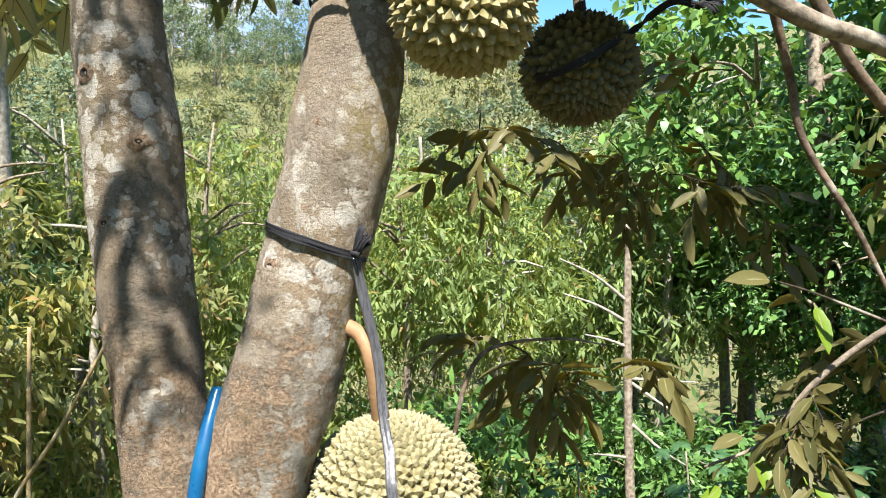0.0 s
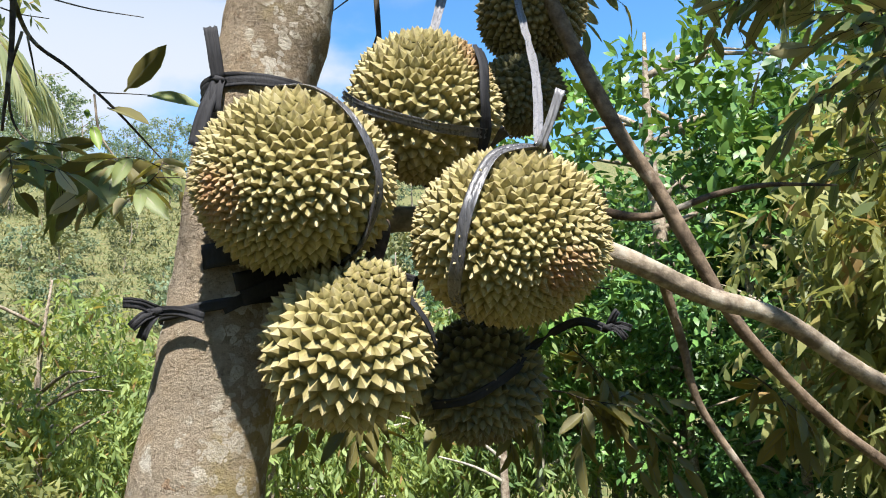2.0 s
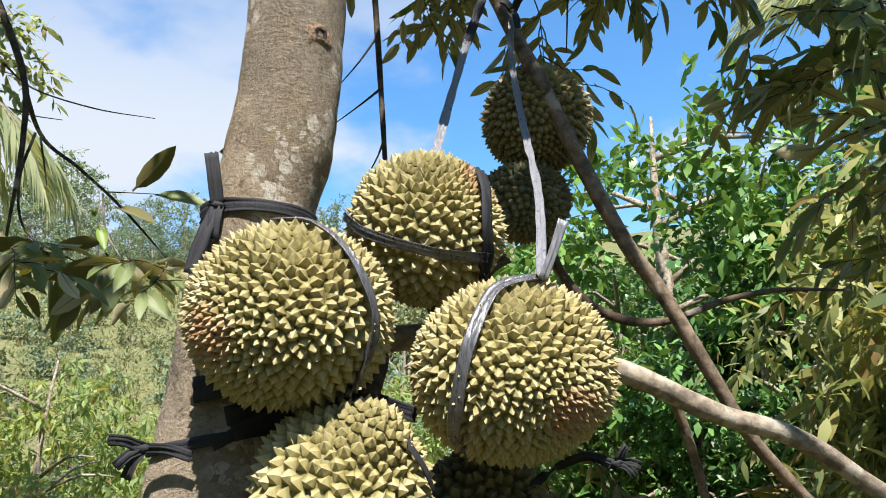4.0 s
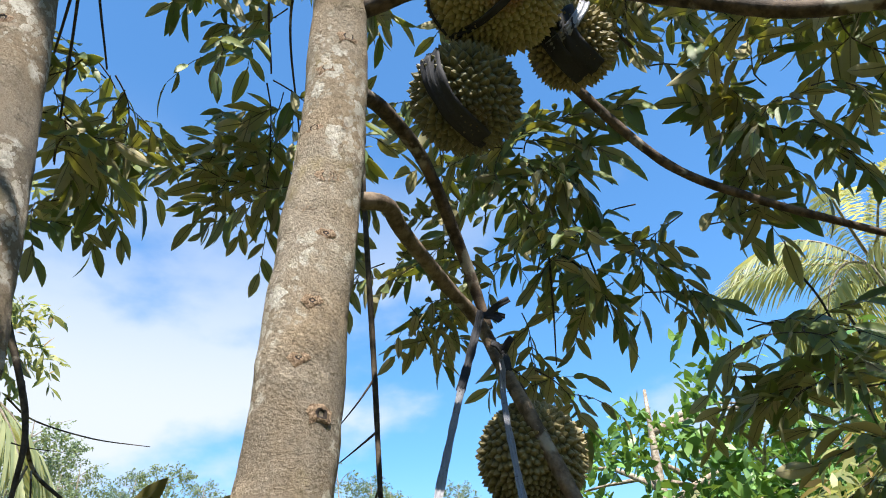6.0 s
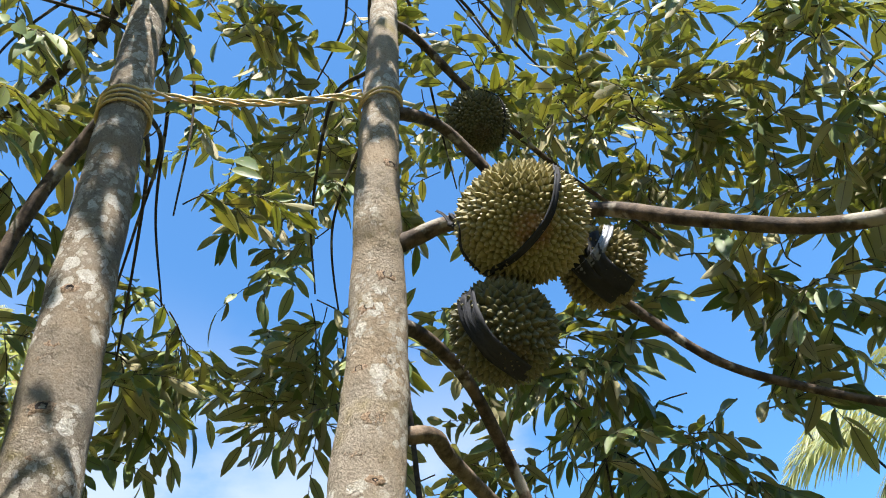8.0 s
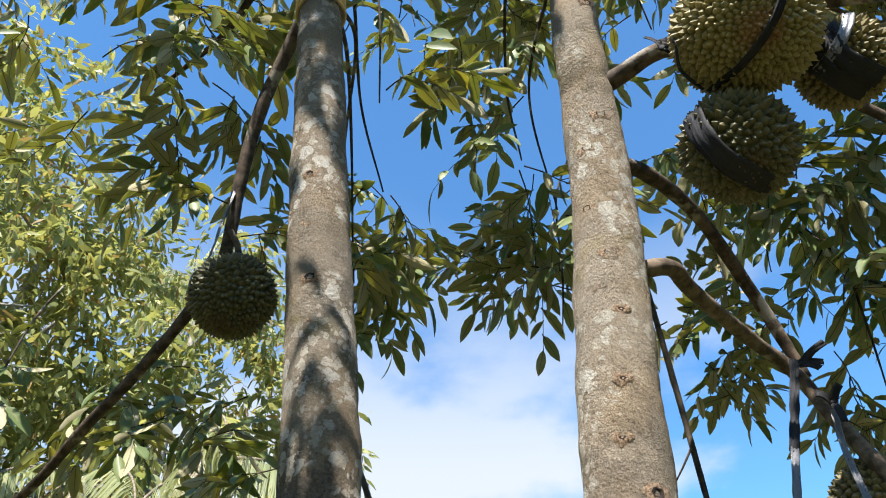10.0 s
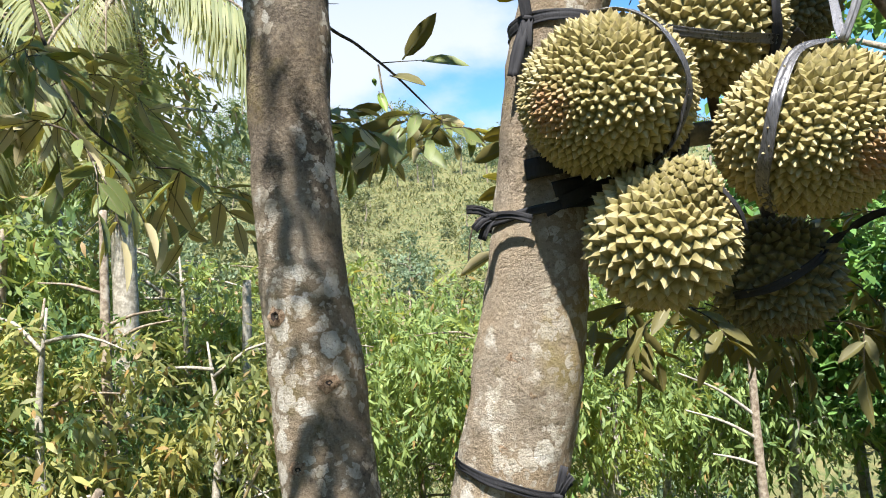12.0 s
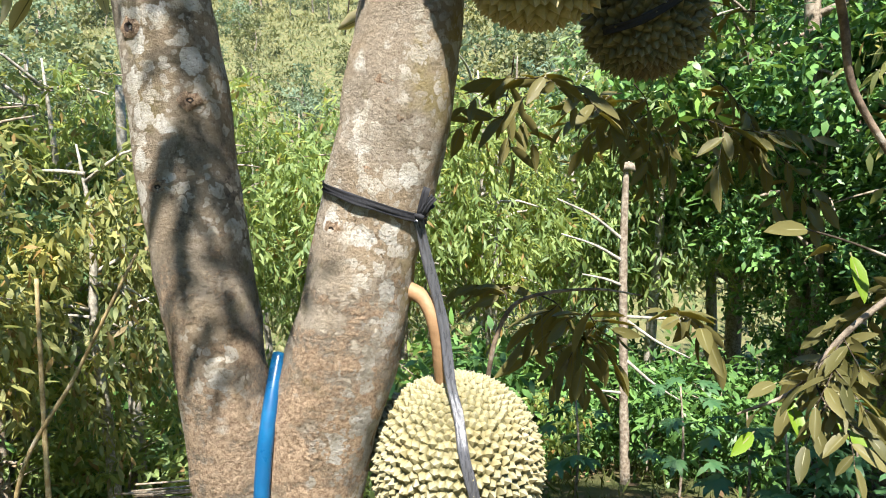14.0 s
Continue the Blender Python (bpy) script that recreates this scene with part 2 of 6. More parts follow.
def make_leaf(name, dark, light, glow, rough, amount, vary=0.0, old=0.0):
    """Leaf skin; vary sets how far whole trees and clumps differ in hue and depth."""
    k = Mat(name)
    col = k.mix(k.island(), dark, light)
    shine = k.mix(k.island(), glow, (glow[0] * 1.5, glow[1] * 1.15, glow[2]))
    col = k.mix(k.math("MULTIPLY", k.object_random(), 0.5), col, k.mix(0.5, col, light))
    col = k.mix(k.step(k.noise(45.0, 4.0), 0.55, 0.75, 0.0, 0.4), col, k.mix(0.5, col, (0.16, 0.12, 0.03)))
    if old:
        # ageing leaves turn orange-brown
        aged = k.step(k.island(), 1.0 - old, 1.02 - old)
        col = k.mix(aged, col, (0.32, 0.215, 0.085))
        shine = k.mix(aged, shine, (0.34, 0.24, 0.07))
    if vary:
        clump = k.noise(1.3, 3.0, 0.6)
        tree_no = k.math("MULTIPLY", k.object_random(), 0.34)
        cool = k.step(k.math("ADD", clump, tree_no), 0.60, 0.42, 0.0, vary)
        warm = k.step(k.math("ADD", clump, tree_no), 0.72, 0.90, 0.0, vary)
        col = k.mix(cool, col, k.mix(1.0, col, (0.55, 0.74, 1.05), "MULTIPLY"))
        shine = k.mix(cool, shine, k.mix(1.0, shine, (0.55, 0.74, 1.0), "MULTIPLY"))
        col = k.mix(warm, col, k.mix(1.0, col, (1.25, 1.10, 0.8), "MULTIPLY"))
        shine = k.mix(warm, shine, k.mix(1.0, shine, (1.2, 1.05, 0.75), "MULTIPLY"))
    k.set(col, rough + 0.04, 0.32)
    k.thin(shine, amount)
    return k.m


leaf_top = make_leaf("durian_leaf_upper_side", (0.08, 0.132, 0.055), (0.225, 0.292, 0.118), (0.45, 0.52, 0.165), 0.42, 0.42)
leaf_under = make_leaf("durian_leaf_bronze_under_side", (0.33, 0.30, 0.175), (0.70, 0.61, 0.38), (0.45, 0.53, 0.17), 0.48, 0.42)
leaf_brown = make_leaf("bronze_twig_leaf", (0.075, 0.078, 0.026), (0.19, 0.17, 0.06), (0.30, 0.32, 0.06), 0.5, 0.35)
leaf_rib = Mat("leaf_rib").set((0.19, 0.18, 0.08), 0.5).m
leaf_lime = make_leaf("young_lime_leaf", (0.11, 0.2, 0.015), (0.2, 0.3, 0.03), (0.25, 0.4, 0.02), 0.4, 0.35)
leaf_fill = make_leaf("orchard_leaf", (0.055, 0.105, 0.034), (0.315, 0.41, 0.145), (0.38, 0.49, 0.12), 0.46, 0.40, 0.8, 0.05)
leaf_bronze = make_leaf("bronze_orchard_leaf", (0.08, 0.11, 0.035), (0.41, 0.405, 0.15), (0.38, 0.43, 0.12), 0.45, 0.38, 0.5, 0.10)
leaf_broad = make_leaf("broad_forest_leaf", (0.022, 0.065, 0.022), (0.16, 0.31, 0.08), (0.22, 0.42, 0.07), 0.38, 0.17, 0.7)
# paler and bluer than near leaves: distance haze is in the colour
leaf_far = make_leaf("hazed_wood_leaf", (0.10, 0.15, 0.085), (0.23, 0.29, 0.175), (0.20, 0.28, 0.13), 0.6, 0.35, 0.6)
leaf_palm = make_leaf("palm_leaflet", (0.17, 0.21, 0.105), (0.42, 0.44, 0.24), (0.46, 0.50, 0.17), 0.35, 0.48)
leaf_cassava = make_leaf("cassava_leaf", (0.045, 0.12, 0.05), (0.08, 0.17, 0.07), (0.1, 0.24, 0.05), 0.45, 0.25)
weed_mat = make_leaf("slope_weed", (0.10, 0.13, 0.055), (0.25, 0.245, 0.12), (0.20, 0.25, 0.08), 0.6, 0.25, 0.5)
litter_mat = make_leaf("dry_leaf", (0.10, 0.065, 0.035), (0.30, 0.20, 0.11), (0.2, 0.13, 0.05), 0.7, 0.15)
grass_mat = make_leaf("grass_blade", (0.06, 0.09, 0.022), (0.16, 0.18, 0.055), (0.14, 0.18, 0.03), 0.6, 0.25)

k = Mat("black_plastic")
streak = k.noise(1.0, 5.0, 0.6, k.mapped((260, 260, 30)))
strap_black = k.set(k.mix(streak, (0.012, 0.012, 0.014), (0.045, 0.045, 0.05)), k.step(streak, 0.3, 0.7, 0.6, 0.8), 0.16).bump(streak, 0.5, 0.003).m
k = Mat("grey_plastic")
streak = k.noise(1.0, 5.0, 0.6, k.mapped((200, 200, 25)))
strap_grey = k.set(k.mix(streak, (0.07, 0.07, 0.08), (0.26, 0.26, 0.28)), k.step(streak, 0.3, 0.7, 0.25, 0.5), 0.7).bump(streak, 0.5, 0.003).m
k = Mat("dark_grey_plastic")
streak = k.noise(1.0, 5.0, 0.6, k.mapped((240, 240, 30)))
strap_dark = k.set(k.mix(streak, (0.022, 0.022, 0.025), (0.12, 0.12, 0.13)), k.step(streak, 0.3, 0.7, 0.2, 0.45), 0.8).bump(streak, 0.6, 0.003).m
k = Mat("yellow_twine")
fib = k.noise(1.0, 5.0, 0.6, k.mapped((60, 300, 300)))
twine_mat = k.set(k.mix(fib, (0.42, 0.27, 0.08), (0.85, 0.68, 0.36)), 0.55).bump(fib, 0.5, 0.002).m
k = Mat("blue_pipe")
pipe_mat = k.set(k.mix(k.step(k.noise(14.0, 5.0), 0.4, 0.7), (0.003, 0.075, 0.19), (0.006, 0.13, 0.28)), k.step(k.noise(30.0), 0.3, 0.7, 0.25, 0.5), 0.5).m
k = Mat("soil")
g1, g2, g3 = k.noise(0.35, 6.0), k.noise(3.0, 6.0), k.noise(40.0, 5.0)
reach = k.n.new("ShaderNodeVectorMath")
reach.operation = "LENGTH"
k.l.new(k.coord, reach.inputs[0])
slope = k.step(k.math("ADD", reach.outputs["Value"], k.math("MULTIPLY", g2, 8.0)), 16.0, 22.0)
soil_col = k.mix(k.step(g2, 0.35, 0.65), (0.08, 0.052, 0.031), (0.18, 0.12, 0.07))
tuft_col = k.mix(k.step(g2, 0.3, 0.7), k.mix(g3, (0.06, 0.085, 0.035), (0.14, 0.165, 0.065)), k.mix(g3, (0.12, 0.115, 0.05), (0.26, 0.22, 0.11)))
soil_col = k.mix(k.step(g1, 0.38, 0.55), soil_col, k.mix(g3, (0.045, 0.062, 0.022), (0.12, 0.13, 0.05)))
soil_col = k.mix(slope, soil_col, tuft_col)
soil_mat = k.set(soil_col, 0.95, 0.1).bump(g3, 0.8, 0.03).m
dead_wood = make_branch_bark("dead_wood", (0.16, 0.12, 0.085), (0.42, 0.36, 0.28))
pale_wood = make_branch_bark("pale_trunk", (0.22, 0.2, 0.16), (0.52, 0.48, 0.41))
hole_mat = Mat("knot_hole").set((0.02, 0.012, 0.008), 0.95).m

# ---- mesh helpers ----


def mesh_of(name, verts, faces, mats, which=None, smooth=True):
    me = bpy.data.meshes.new(name)
    me.from_pydata([tuple(v) for v in verts], [], [tuple(f) for f in faces])
    for m in mats if isinstance(mats, (list, tuple)) else [mats]:
        me.materials.append(m)
    if which is not None:
        me.polygons.foreach_set("material_index", np.asarray(which, dtype=np.int32))
    me.polygons.foreach_set("use_smooth", np.full(len(me.polygons), smooth))
    me.update()
    return me


def part(name, me, parent, label=""):
    ob = new(name, me)
    ob.parent = parent
    return tagged(ob, label)


def thing(name, at, label, category, group="", kind=""):
    ob = new(name)
    ob.location = at
    ob.empty_display_size = 0.05
    return tagged(ob, label, category, group, kind)


def smooth_path(pts, step):
    """Catmull-Rom through the points, with any further columns carried along."""
    p = np.asarray(pts, dtype=float)
    ext = np.vstack([2 * p[0] - p[1], p, 2 * p[-1] - p[-2]])
    rows = []
    for i in range(1, len(ext) - 2):
        a, b, c, d = ext[i - 1:i + 3]
        n = max(2, int(np.linalg.norm((c - b)[:3]) / step))
        t = np.linspace(0, 1, n, endpoint=False)[:, None]
        rows.append(0.5 * (2 * b + (c - a) * t + (2 * a - 5 * b + 4 * c - d) * t ** 2 + (3 * b - a - 3 * c + d) * t ** 3))
    rows.append(p[-1:])
    return np.vstack(rows)


def frames_along(c):
    t = np.gradient(c, axis=0)
    t /= np.linalg.norm(t, axis=1, keepdims=True) + 1e-9
    up = np.array([0.0, 0, 1]) if abs(t[0][2]) < 0.9 else np.array([0.0, -1, 0])
    s = np.cross(t[0], up)
    side = []
    for i in range(len(t)):
        s = s - t[i] * np.dot(s, t[i])
        s /= np.linalg.norm(s) + 1e-9
        side.append(s.copy())
    side = np.array(side)
    return t, side, np.cross(side, t)


def tube(pts, step=0.02, seg=12, rough=0.0, grain=8.0, seed=0):
    """Vertices and faces of a tapered tube through rows of x, y, z, radius."""
    c = smooth_path(pts, step)
    t, s, u = frames_along(c[:, :3])
    ang = np.linspace(0, 2 * math.pi, seg, endpoint=False)
    r = np.maximum(c[:, 3], 0.0008)
    ring = s[:, None, :] * np.cos(ang)[None, :, None] + u[:, None, :] * np.sin(ang)[None, :, None]
    scale = np.ones((len(c), seg))
    if rough:
        for i in range(len(c)):
            for j in range(seg):
                q = Vector(c[i, :3] + ring[i, j] * r[i]) * grain + Vector((seed * 7.1, 0, 0))
                scale[i, j] += rough * (noise.noise(q) + 0.5 * noise.noise(q * 2.7))
    v = (c[:, None, :3] + ring * (r[:, None] * scale)[:, :, None]).reshape(-1, 3)
    f = []
    for i in range(len(c) - 1):
        for j in range(seg):
            a, b = i * seg + j, i * seg + (j + 1) % seg
            f.append((a, b, b + seg, a + seg))
    f.append(tuple(range(seg))[::-1])
    f.append(tuple(range((len(c) - 1) * seg, len(c) * seg)))
    return v, f


def joined(pieces):
    vs, fs, base = [], [], 0
    for v, f in pieces:
        vs.append(np.asarray(v))
        fs += [tuple(i + base for i in q) for q in f]
        base += len(v)
    return np.vstack(vs), fs


def ribbon(pts, normals, width, seed=0, crumple=0.0022, step=0.008):
    """A thin crumpled band: rows of points with the direction that its face looks to."""
    c = smooth_path(np.hstack([np.asarray(pts, float), np.asarray(normals, float)]), step)
    p, n = c[:, :3], c[:, 3:]
    t = np.gradient(p, axis=0)
    t /= np.linalg.norm(t, axis=1, keepdims=True) + 1e-9
    n = n - t * np.sum(n * t, axis=1, keepdims=True)
    n /= np.linalg.norm(n, axis=1, keepdims=True) + 1e-9
    s = np.cross(t, n)
    across = np.linspace(-0.5, 0.5, 7)
    vs = []
    for i in range(len(p)):
        w = width * (1 + 0.22 * noise.noise(Vector((i * step * 22, seed * 3.3, 0))))
        for layer in (1, -1):
            for a in across[::layer]:
                lift = crumple * 1.6 * noise.noise(Vector((a * 6, i * step * 18, seed * 5.7))) + crumple * 0.8 * math.sin(a * 14 + seed)
                vs.append(p[i] + s[i] * a * w + n[i] * (lift + layer * 0.0004))
    m, f = 14, []
    for i in range(len(p) - 1):
        for j in range(m):
            a, b = i * m + j, i * m + (j + 1) % m
            f.append((a, b, b + m, a + m))
    f.append(tuple(range(m))[::-1])
    f.append(tuple(range((len(p) - 1) * m, len(p) * m)))
    return np.array(vs), f


# ---- ground ----


def ground_z(x, y):
    """The orchard falls away from the tree into a small valley and climbs the far slope."""
    d = math.hypot(x, y)
    front = max(0.0, min(1.0, (y + 2.0 - 0.15 * abs(x)) / 3.0))
    fall = -0.27 * max(0.0, min(d, 11.0) - 1.8)
    rise = 0.0
    if d > 13:
        far = min(d, 95.0) - 13
        rise = 0.40 * far * far / (far + 14)
    bump = 0.10 * noise.noise(Vector((x * 0.35, y * 0.35, 3.1))) + 0.02 * noise.noise(Vector((x * 2.2, y * 2.2, 1.0)))
    swell = (2.2 * noise.noise(Vector((x * 0.03, y * 0.03, 7.7)))) * max(0.0, min(1.0, (d - 14) / 30))
    return front * (fall + rise) + bump * min(1.0, max(0.15, d / 3)) + swell * front


def build_ground():
    radii = [0.0] + [0.25 * 1.075 ** i for i in range(112)]
    seg, v, f = 120, [], []
    for r in radii:
        for j in range(seg):
            a = 2 * math.pi * j / seg
            x, y = r * math.sin(a), r * math.cos(a)
            v.append((x, y, ground_z(x, y)))
    for i in range(len(radii) - 1):
        for j in range(seg):
            a, b = i * seg + j, i * seg + (j + 1) % seg
            f.append((a, b, b + seg, a + seg))
    ob = new("ground", mesh_of("ground", v, f, soil_mat))
    tagged(ob, "brown soil and grassy hillside falling into a valley", "ground", kind="structure")


build_ground()

# ---- leaves ----


def leaf_template(ratio, bend, fold, thick):
    """A pointed leaf of length 1 along y: vertices, upper skin, lower skin, and the midrib on both."""
    st = [(0.0, 0.0), (0.12, 0.62), (0.37, 1.0), (0.64, 0.92), (0.86, 0.47), (1.0, 0.0)]
    top, under, rib, v = [], [], [], []
    for layer in (0, 1):
        idx = []
        for y, w in st:
            z = -bend * y * y - layer * thick
            hw = 0.5 * ratio * w
            if w == 0:
                idx.append((len(v),))
                v.append((0, y, z))
            else:
                idx.append((len(v), len(v) + 1, len(v) + 2))
                v += [(-hw, y, z + fold * hw), (0, y, z), (hw, y, z + fold * hw)]
        faces = []
        for a, b in zip(idx, idx[1:]):
            if len(a) == 1:
                faces += [(a[0], b[1], b[0]), (a[0], b[2], b[1])]
            elif len(b) == 1:
                faces += [(a[0], a[1], b[0]), (a[1], a[2], b[0])]
            else:
                faces += [(a[0], a[1], b[1], b[0]), (a[1], a[2], b[2], b[1])]
        if layer:
            under = [q[::-1] for q in faces]
        else:
            top = faces
    for layer, lift in ((0, 0.006), (1, -0.012)):
        base = len(v)
        for y in (-0.07, 0.37, 0.92):
            w = 0.016 * (1.05 - max(0.0, y))
            z = -bend * y * y - layer * thick + lift
            v += [(-w, y, z), (w, y, z)]
        quads = [(base + 2 * i, base + 2 * i + 1, base + 2 * i + 3, base + 2 * i + 2) for i in range(2)]
        rib += [q[::-1] for q in quads] if layer else quads
    return np.array(v, float), top, under, rib


def place_leaves(template, pos, along, normal, size):
    """Vertices of many leaves at once."""
    v = template
    along = along / (np.linalg.norm(along, axis=1, keepdims=True) + 1e-9)
    side = np.cross(along, normal)
    side /= np.linalg.norm(side, axis=1, keepdims=True) + 1e-9
    up = np.cross(side, along)
    s = size[:, None, None]
    return pos[:, None, :] + s * (v[None, :, 0:1] * side[:, None, :] + v[None, :, 1:2] * along[:, None, :] + v[None, :, 2:3] * up[:, None, :])


def fast_mesh(name, co, faces, count, per, mats, which):
    """One mesh of many equal pieces; faces are those of one piece, of 3 or 4 corners."""
    me = bpy.data.meshes.new(name)
    lens = np.array([len(q) for q in faces])
    flat = np.concatenate([np.array(q) for q in faces])
    loops = (flat[None, :] + per * np.arange(count)[:, None]).ravel()
    totals = np.tile(lens, count)
    me.vertices.add(count * per)
    me.vertices.foreach_set("co", co.reshape(-1).astype(np.float32))
    me.loops.add(len(loops))
    me.loops.foreach_set("vertex_index", loops.astype(np.int32))
    me.polygons.add(len(totals))
    starts = np.concatenate([[0], np.cumsum(totals)[:-1]])
    me.polygons.foreach_set("loop_start", starts.astype(np.int32))
    for m in mats:
        me.materials.append(m)
    me.polygons.foreach_set("material_index", np.tile(np.array(which, np.int32), count))
    me.polygons.foreach_set("use_smooth", np.ones(len(totals), bool))
    me.update()
    me.validate()
    return me


NEAR_LEAF = [leaf_template(0.33, b, f, 0.006) for b, f in ((0.12, 0.34), (0.26, 0.22), (0.04, 0.50))]


def single_leaf(kind, mats):
    v, top, under, rib = NEAR_LEAF[kind]
    return mesh_of("durian_leaf", v, top + under + rib, [*mats, leaf_rib], [0] * len(top) + [1] * len(under) + [2] * len(rib))


LEAF_MESHES = [single_leaf(i, [leaf_top, leaf_under]) for i in range(3)]
LIME_LEAF = single_leaf(0, [leaf_lime, leaf_lime])
BRONZE_LEAVES = [single_leaf(i, [leaf_brown, leaf_brown]) for i in range(3)]


SPRAY_PIECES = []


def spray_mesh(seed, length=0.36, size=0.12, mats=(leaf_top, leaf_under)):
    """A drooping, forked twig with its leaves, along y from the origin."""
    rnd = np.random.RandomState(seed)
    twigs = []
    main = [np.zeros(3)]
    d = np.array([0.0, 1.0, 0.1])
    for i in range(5):
        d = d + np.array([rnd.normal(0, 0.25), 0, -0.16 + rnd.normal(0, 0.12)])
        main.append(main[-1] + d / np.linalg.norm(d) * length / 5)
    twigs.append(main)
    for k in (1, 2, 3):
        o = main[k]
        side = (-1) ** k
        e = np.array([side * rnd.uniform(0.5, 1.0), rnd.uniform(0.3, 0.9), rnd.uniform(-0.6, 0.15)])
        e /= np.linalg.norm(e)
        ln = length * rnd.uniform(0.35, 0.6)
        twigs.append([o, o + e * ln * 0.5, o + e * ln + np.array([0, 0, -0.18 * ln])])
    geo, pos, along, normal, size_of = [], [], [], [], []
    for n, t in enumerate(twigs):
        r0 = 0.003 if n == 0 else 0.002
        geo.append(tube([(*p, r0 * (1 - 0.8 * i / len(t))) for i, p in enumerate(t)], 0.03, 5))
        c = smooth_path([(*p, 0) for p in t], 0.008)[:, :3]
        count = 9 if n == 0 else 5
        for i in range(count):
            u = 0.2 + 0.8 * i / (count - 1)
            k = min(len(c) - 1, int(u * (len(c) - 1)))
            td = c[k] - c[max(0, k - 2)] if k else c[1] - c[0]
            td = td / (np.linalg.norm(td) + 1e-9)
            sd = np.cross(td, (0, 0, 1.0)) * (1 if i % 2 else -1)
            a = td * rnd.uniform(0.35, 0.9) + sd * (rnd.uniform(0.3, 1.1) if i < count - 1 else 0.15) + np.array([0, 0, rnd.uniform(-0.6, 0.15)])
            pos.append(c[k])
            along.append(a)
            normal.append(rnd.normal(0, 0.6, 3) + np.array([0, 0, 0.75]))
            size_of.append(size * rnd.uniform(0.65, 1.15))
    pos, along, normal, size_of = map(np.array, (pos, along, normal, size_of))
    tv, tf = joined(geo)
    vs, fs, which, base = [tv], [tuple(q) for q in tf], [2] * len(tf), len(tv)
    leaves = []
    for i in range(len(pos)):
        pick = rnd.randint(3)
        v, top, under, rib = NEAR_LEAF[pick]
        y = Vector(along[i]).normalized()
        x = y.cross(Vector(normal[i])).normalized()
        turn = Matrix((x, y, x.cross(y))).transposed().to_4x4()
        leaves.append((pick, Matrix.Translation(Vector(pos[i])) @ turn @ Matrix.Scale(size_of[i], 4)))
        vs.append(place_leaves(v, pos[i:i + 1], along[i:i + 1], normal[i:i + 1], size_of[i:i + 1])[0])
        fs += [tuple(j + base for j in q) for q in top + under + rib]
        which += [0] * len(top) + [1] * len(under) + [3] * len(rib)
        base += len(v)
    SPRAY_PIECES.append((mesh_of("leaf_spray", tv, tf, twig_bark), leaves))
    return mesh_of("leaf_spray", np.vstack(vs), fs, [*mats, twig_bark, leaf_rib], which)


SPRAYS = [spray_mesh(s, 0.30 + 0.05 * (s % 4), 0.112 + 0.014 * (s % 3)) for s in range(12)]

# ---- the durian tree ----
STEM_R = [(-0.40, 1.25, -0.05, 0.15), (-0.39, 1.25, 0.35, 0.12), (-0.365, 1.245, 0.80, 0.098), (-0.318, 1.245, 1.05, 0.088), (-0.262, 1.255, 1.243, 0.090),
          (-0.220, 1.28, 1.43, 0.085), (-0.172, 1.29, 1.62, 0.090), (-0.140, 1.29, 1.82, 0.081), (-0.092, 1.30, 2.137, 0.078),
          (-0.045, 1.30, 2.34, 0.078), (-0.021, 1.29, 2.65, 0.075), (0.001, 1.28, 2.90, 0.071), (0.016, 1.265, 3.07, 0.069), (0.026, 1.22, 3.35, 0.063),
          (0.026, 1.165, 3.56, 0.057), (0.048, 1.13, 4.05, 0.053), (0.062, 1.11, 4.45, 0.047), (0.09, 1.10, 5.2, 0.038), (0.10, 1.12, 6.2, 0.012)]
STEM_L = [(-0.42, 1.235, 0.75, 0.07), (-0.435, 1.23, 1.0, 0.075), (-0.454, 1.235, 1.15, 0.075), (-0.483, 1.255, 1.344, 0.075), (-0.513, 1.28, 1.53, 0.079),
          (-0.520, 1.285, 1.62, 0.078), (-0.540, 1.285, 1.80, 0.075), (-0.552, 1.285, 2.05, 0.072), (-0.555, 1.29, 2.33, 0.076), (-0.578, 1.29, 2.56, 0.077),
          (-0.598, 1.28, 2.82, 0.074), (-0.622, 1.24, 3.13, 0.072), (-0.645, 1.19, 3.55, 0.066), (-0.668, 1.125, 4.02, 0.058), (-0.705, 1.05, 4.70, 0.050),
          (-0.73, 1.0, 5.4, 0.036), (-0.74, 1.0, 6.2, 0.012)]
tree = thing("durian_tree", (-0.40, 1.25, 0), "tall two-stemmed durian tree with grey bark and lichen", "tree")


def under_tree(name, me, label="", parent=None):
    """A part given in world places."""
    ob = new(name, me)
    ob.parent = parent or tree
    ob.matrix_parent_inverse = Matrix.Translation((0.40, -1.25, 0))
    return tagged(ob, label)


under_tree("stem", mesh_of("stem", *tube(STEM_R, 0.014, 44, 0.075, 11.0, 1), bark), "pale grey-brown stem with white lichen patches")
under_tree("stem", mesh_of("stem", *tube(STEM_L, 0.014, 40, 0.07, 11.0, 2), bark_l), "grey-brown stem with mould and lichen, darkened for leaf shade")


def on_stem(stem, z):
    c = smooth_path(stem, 0.01)
    k = int(np.argmin(np.abs(c[:, 2] - z)))
    return c[k]


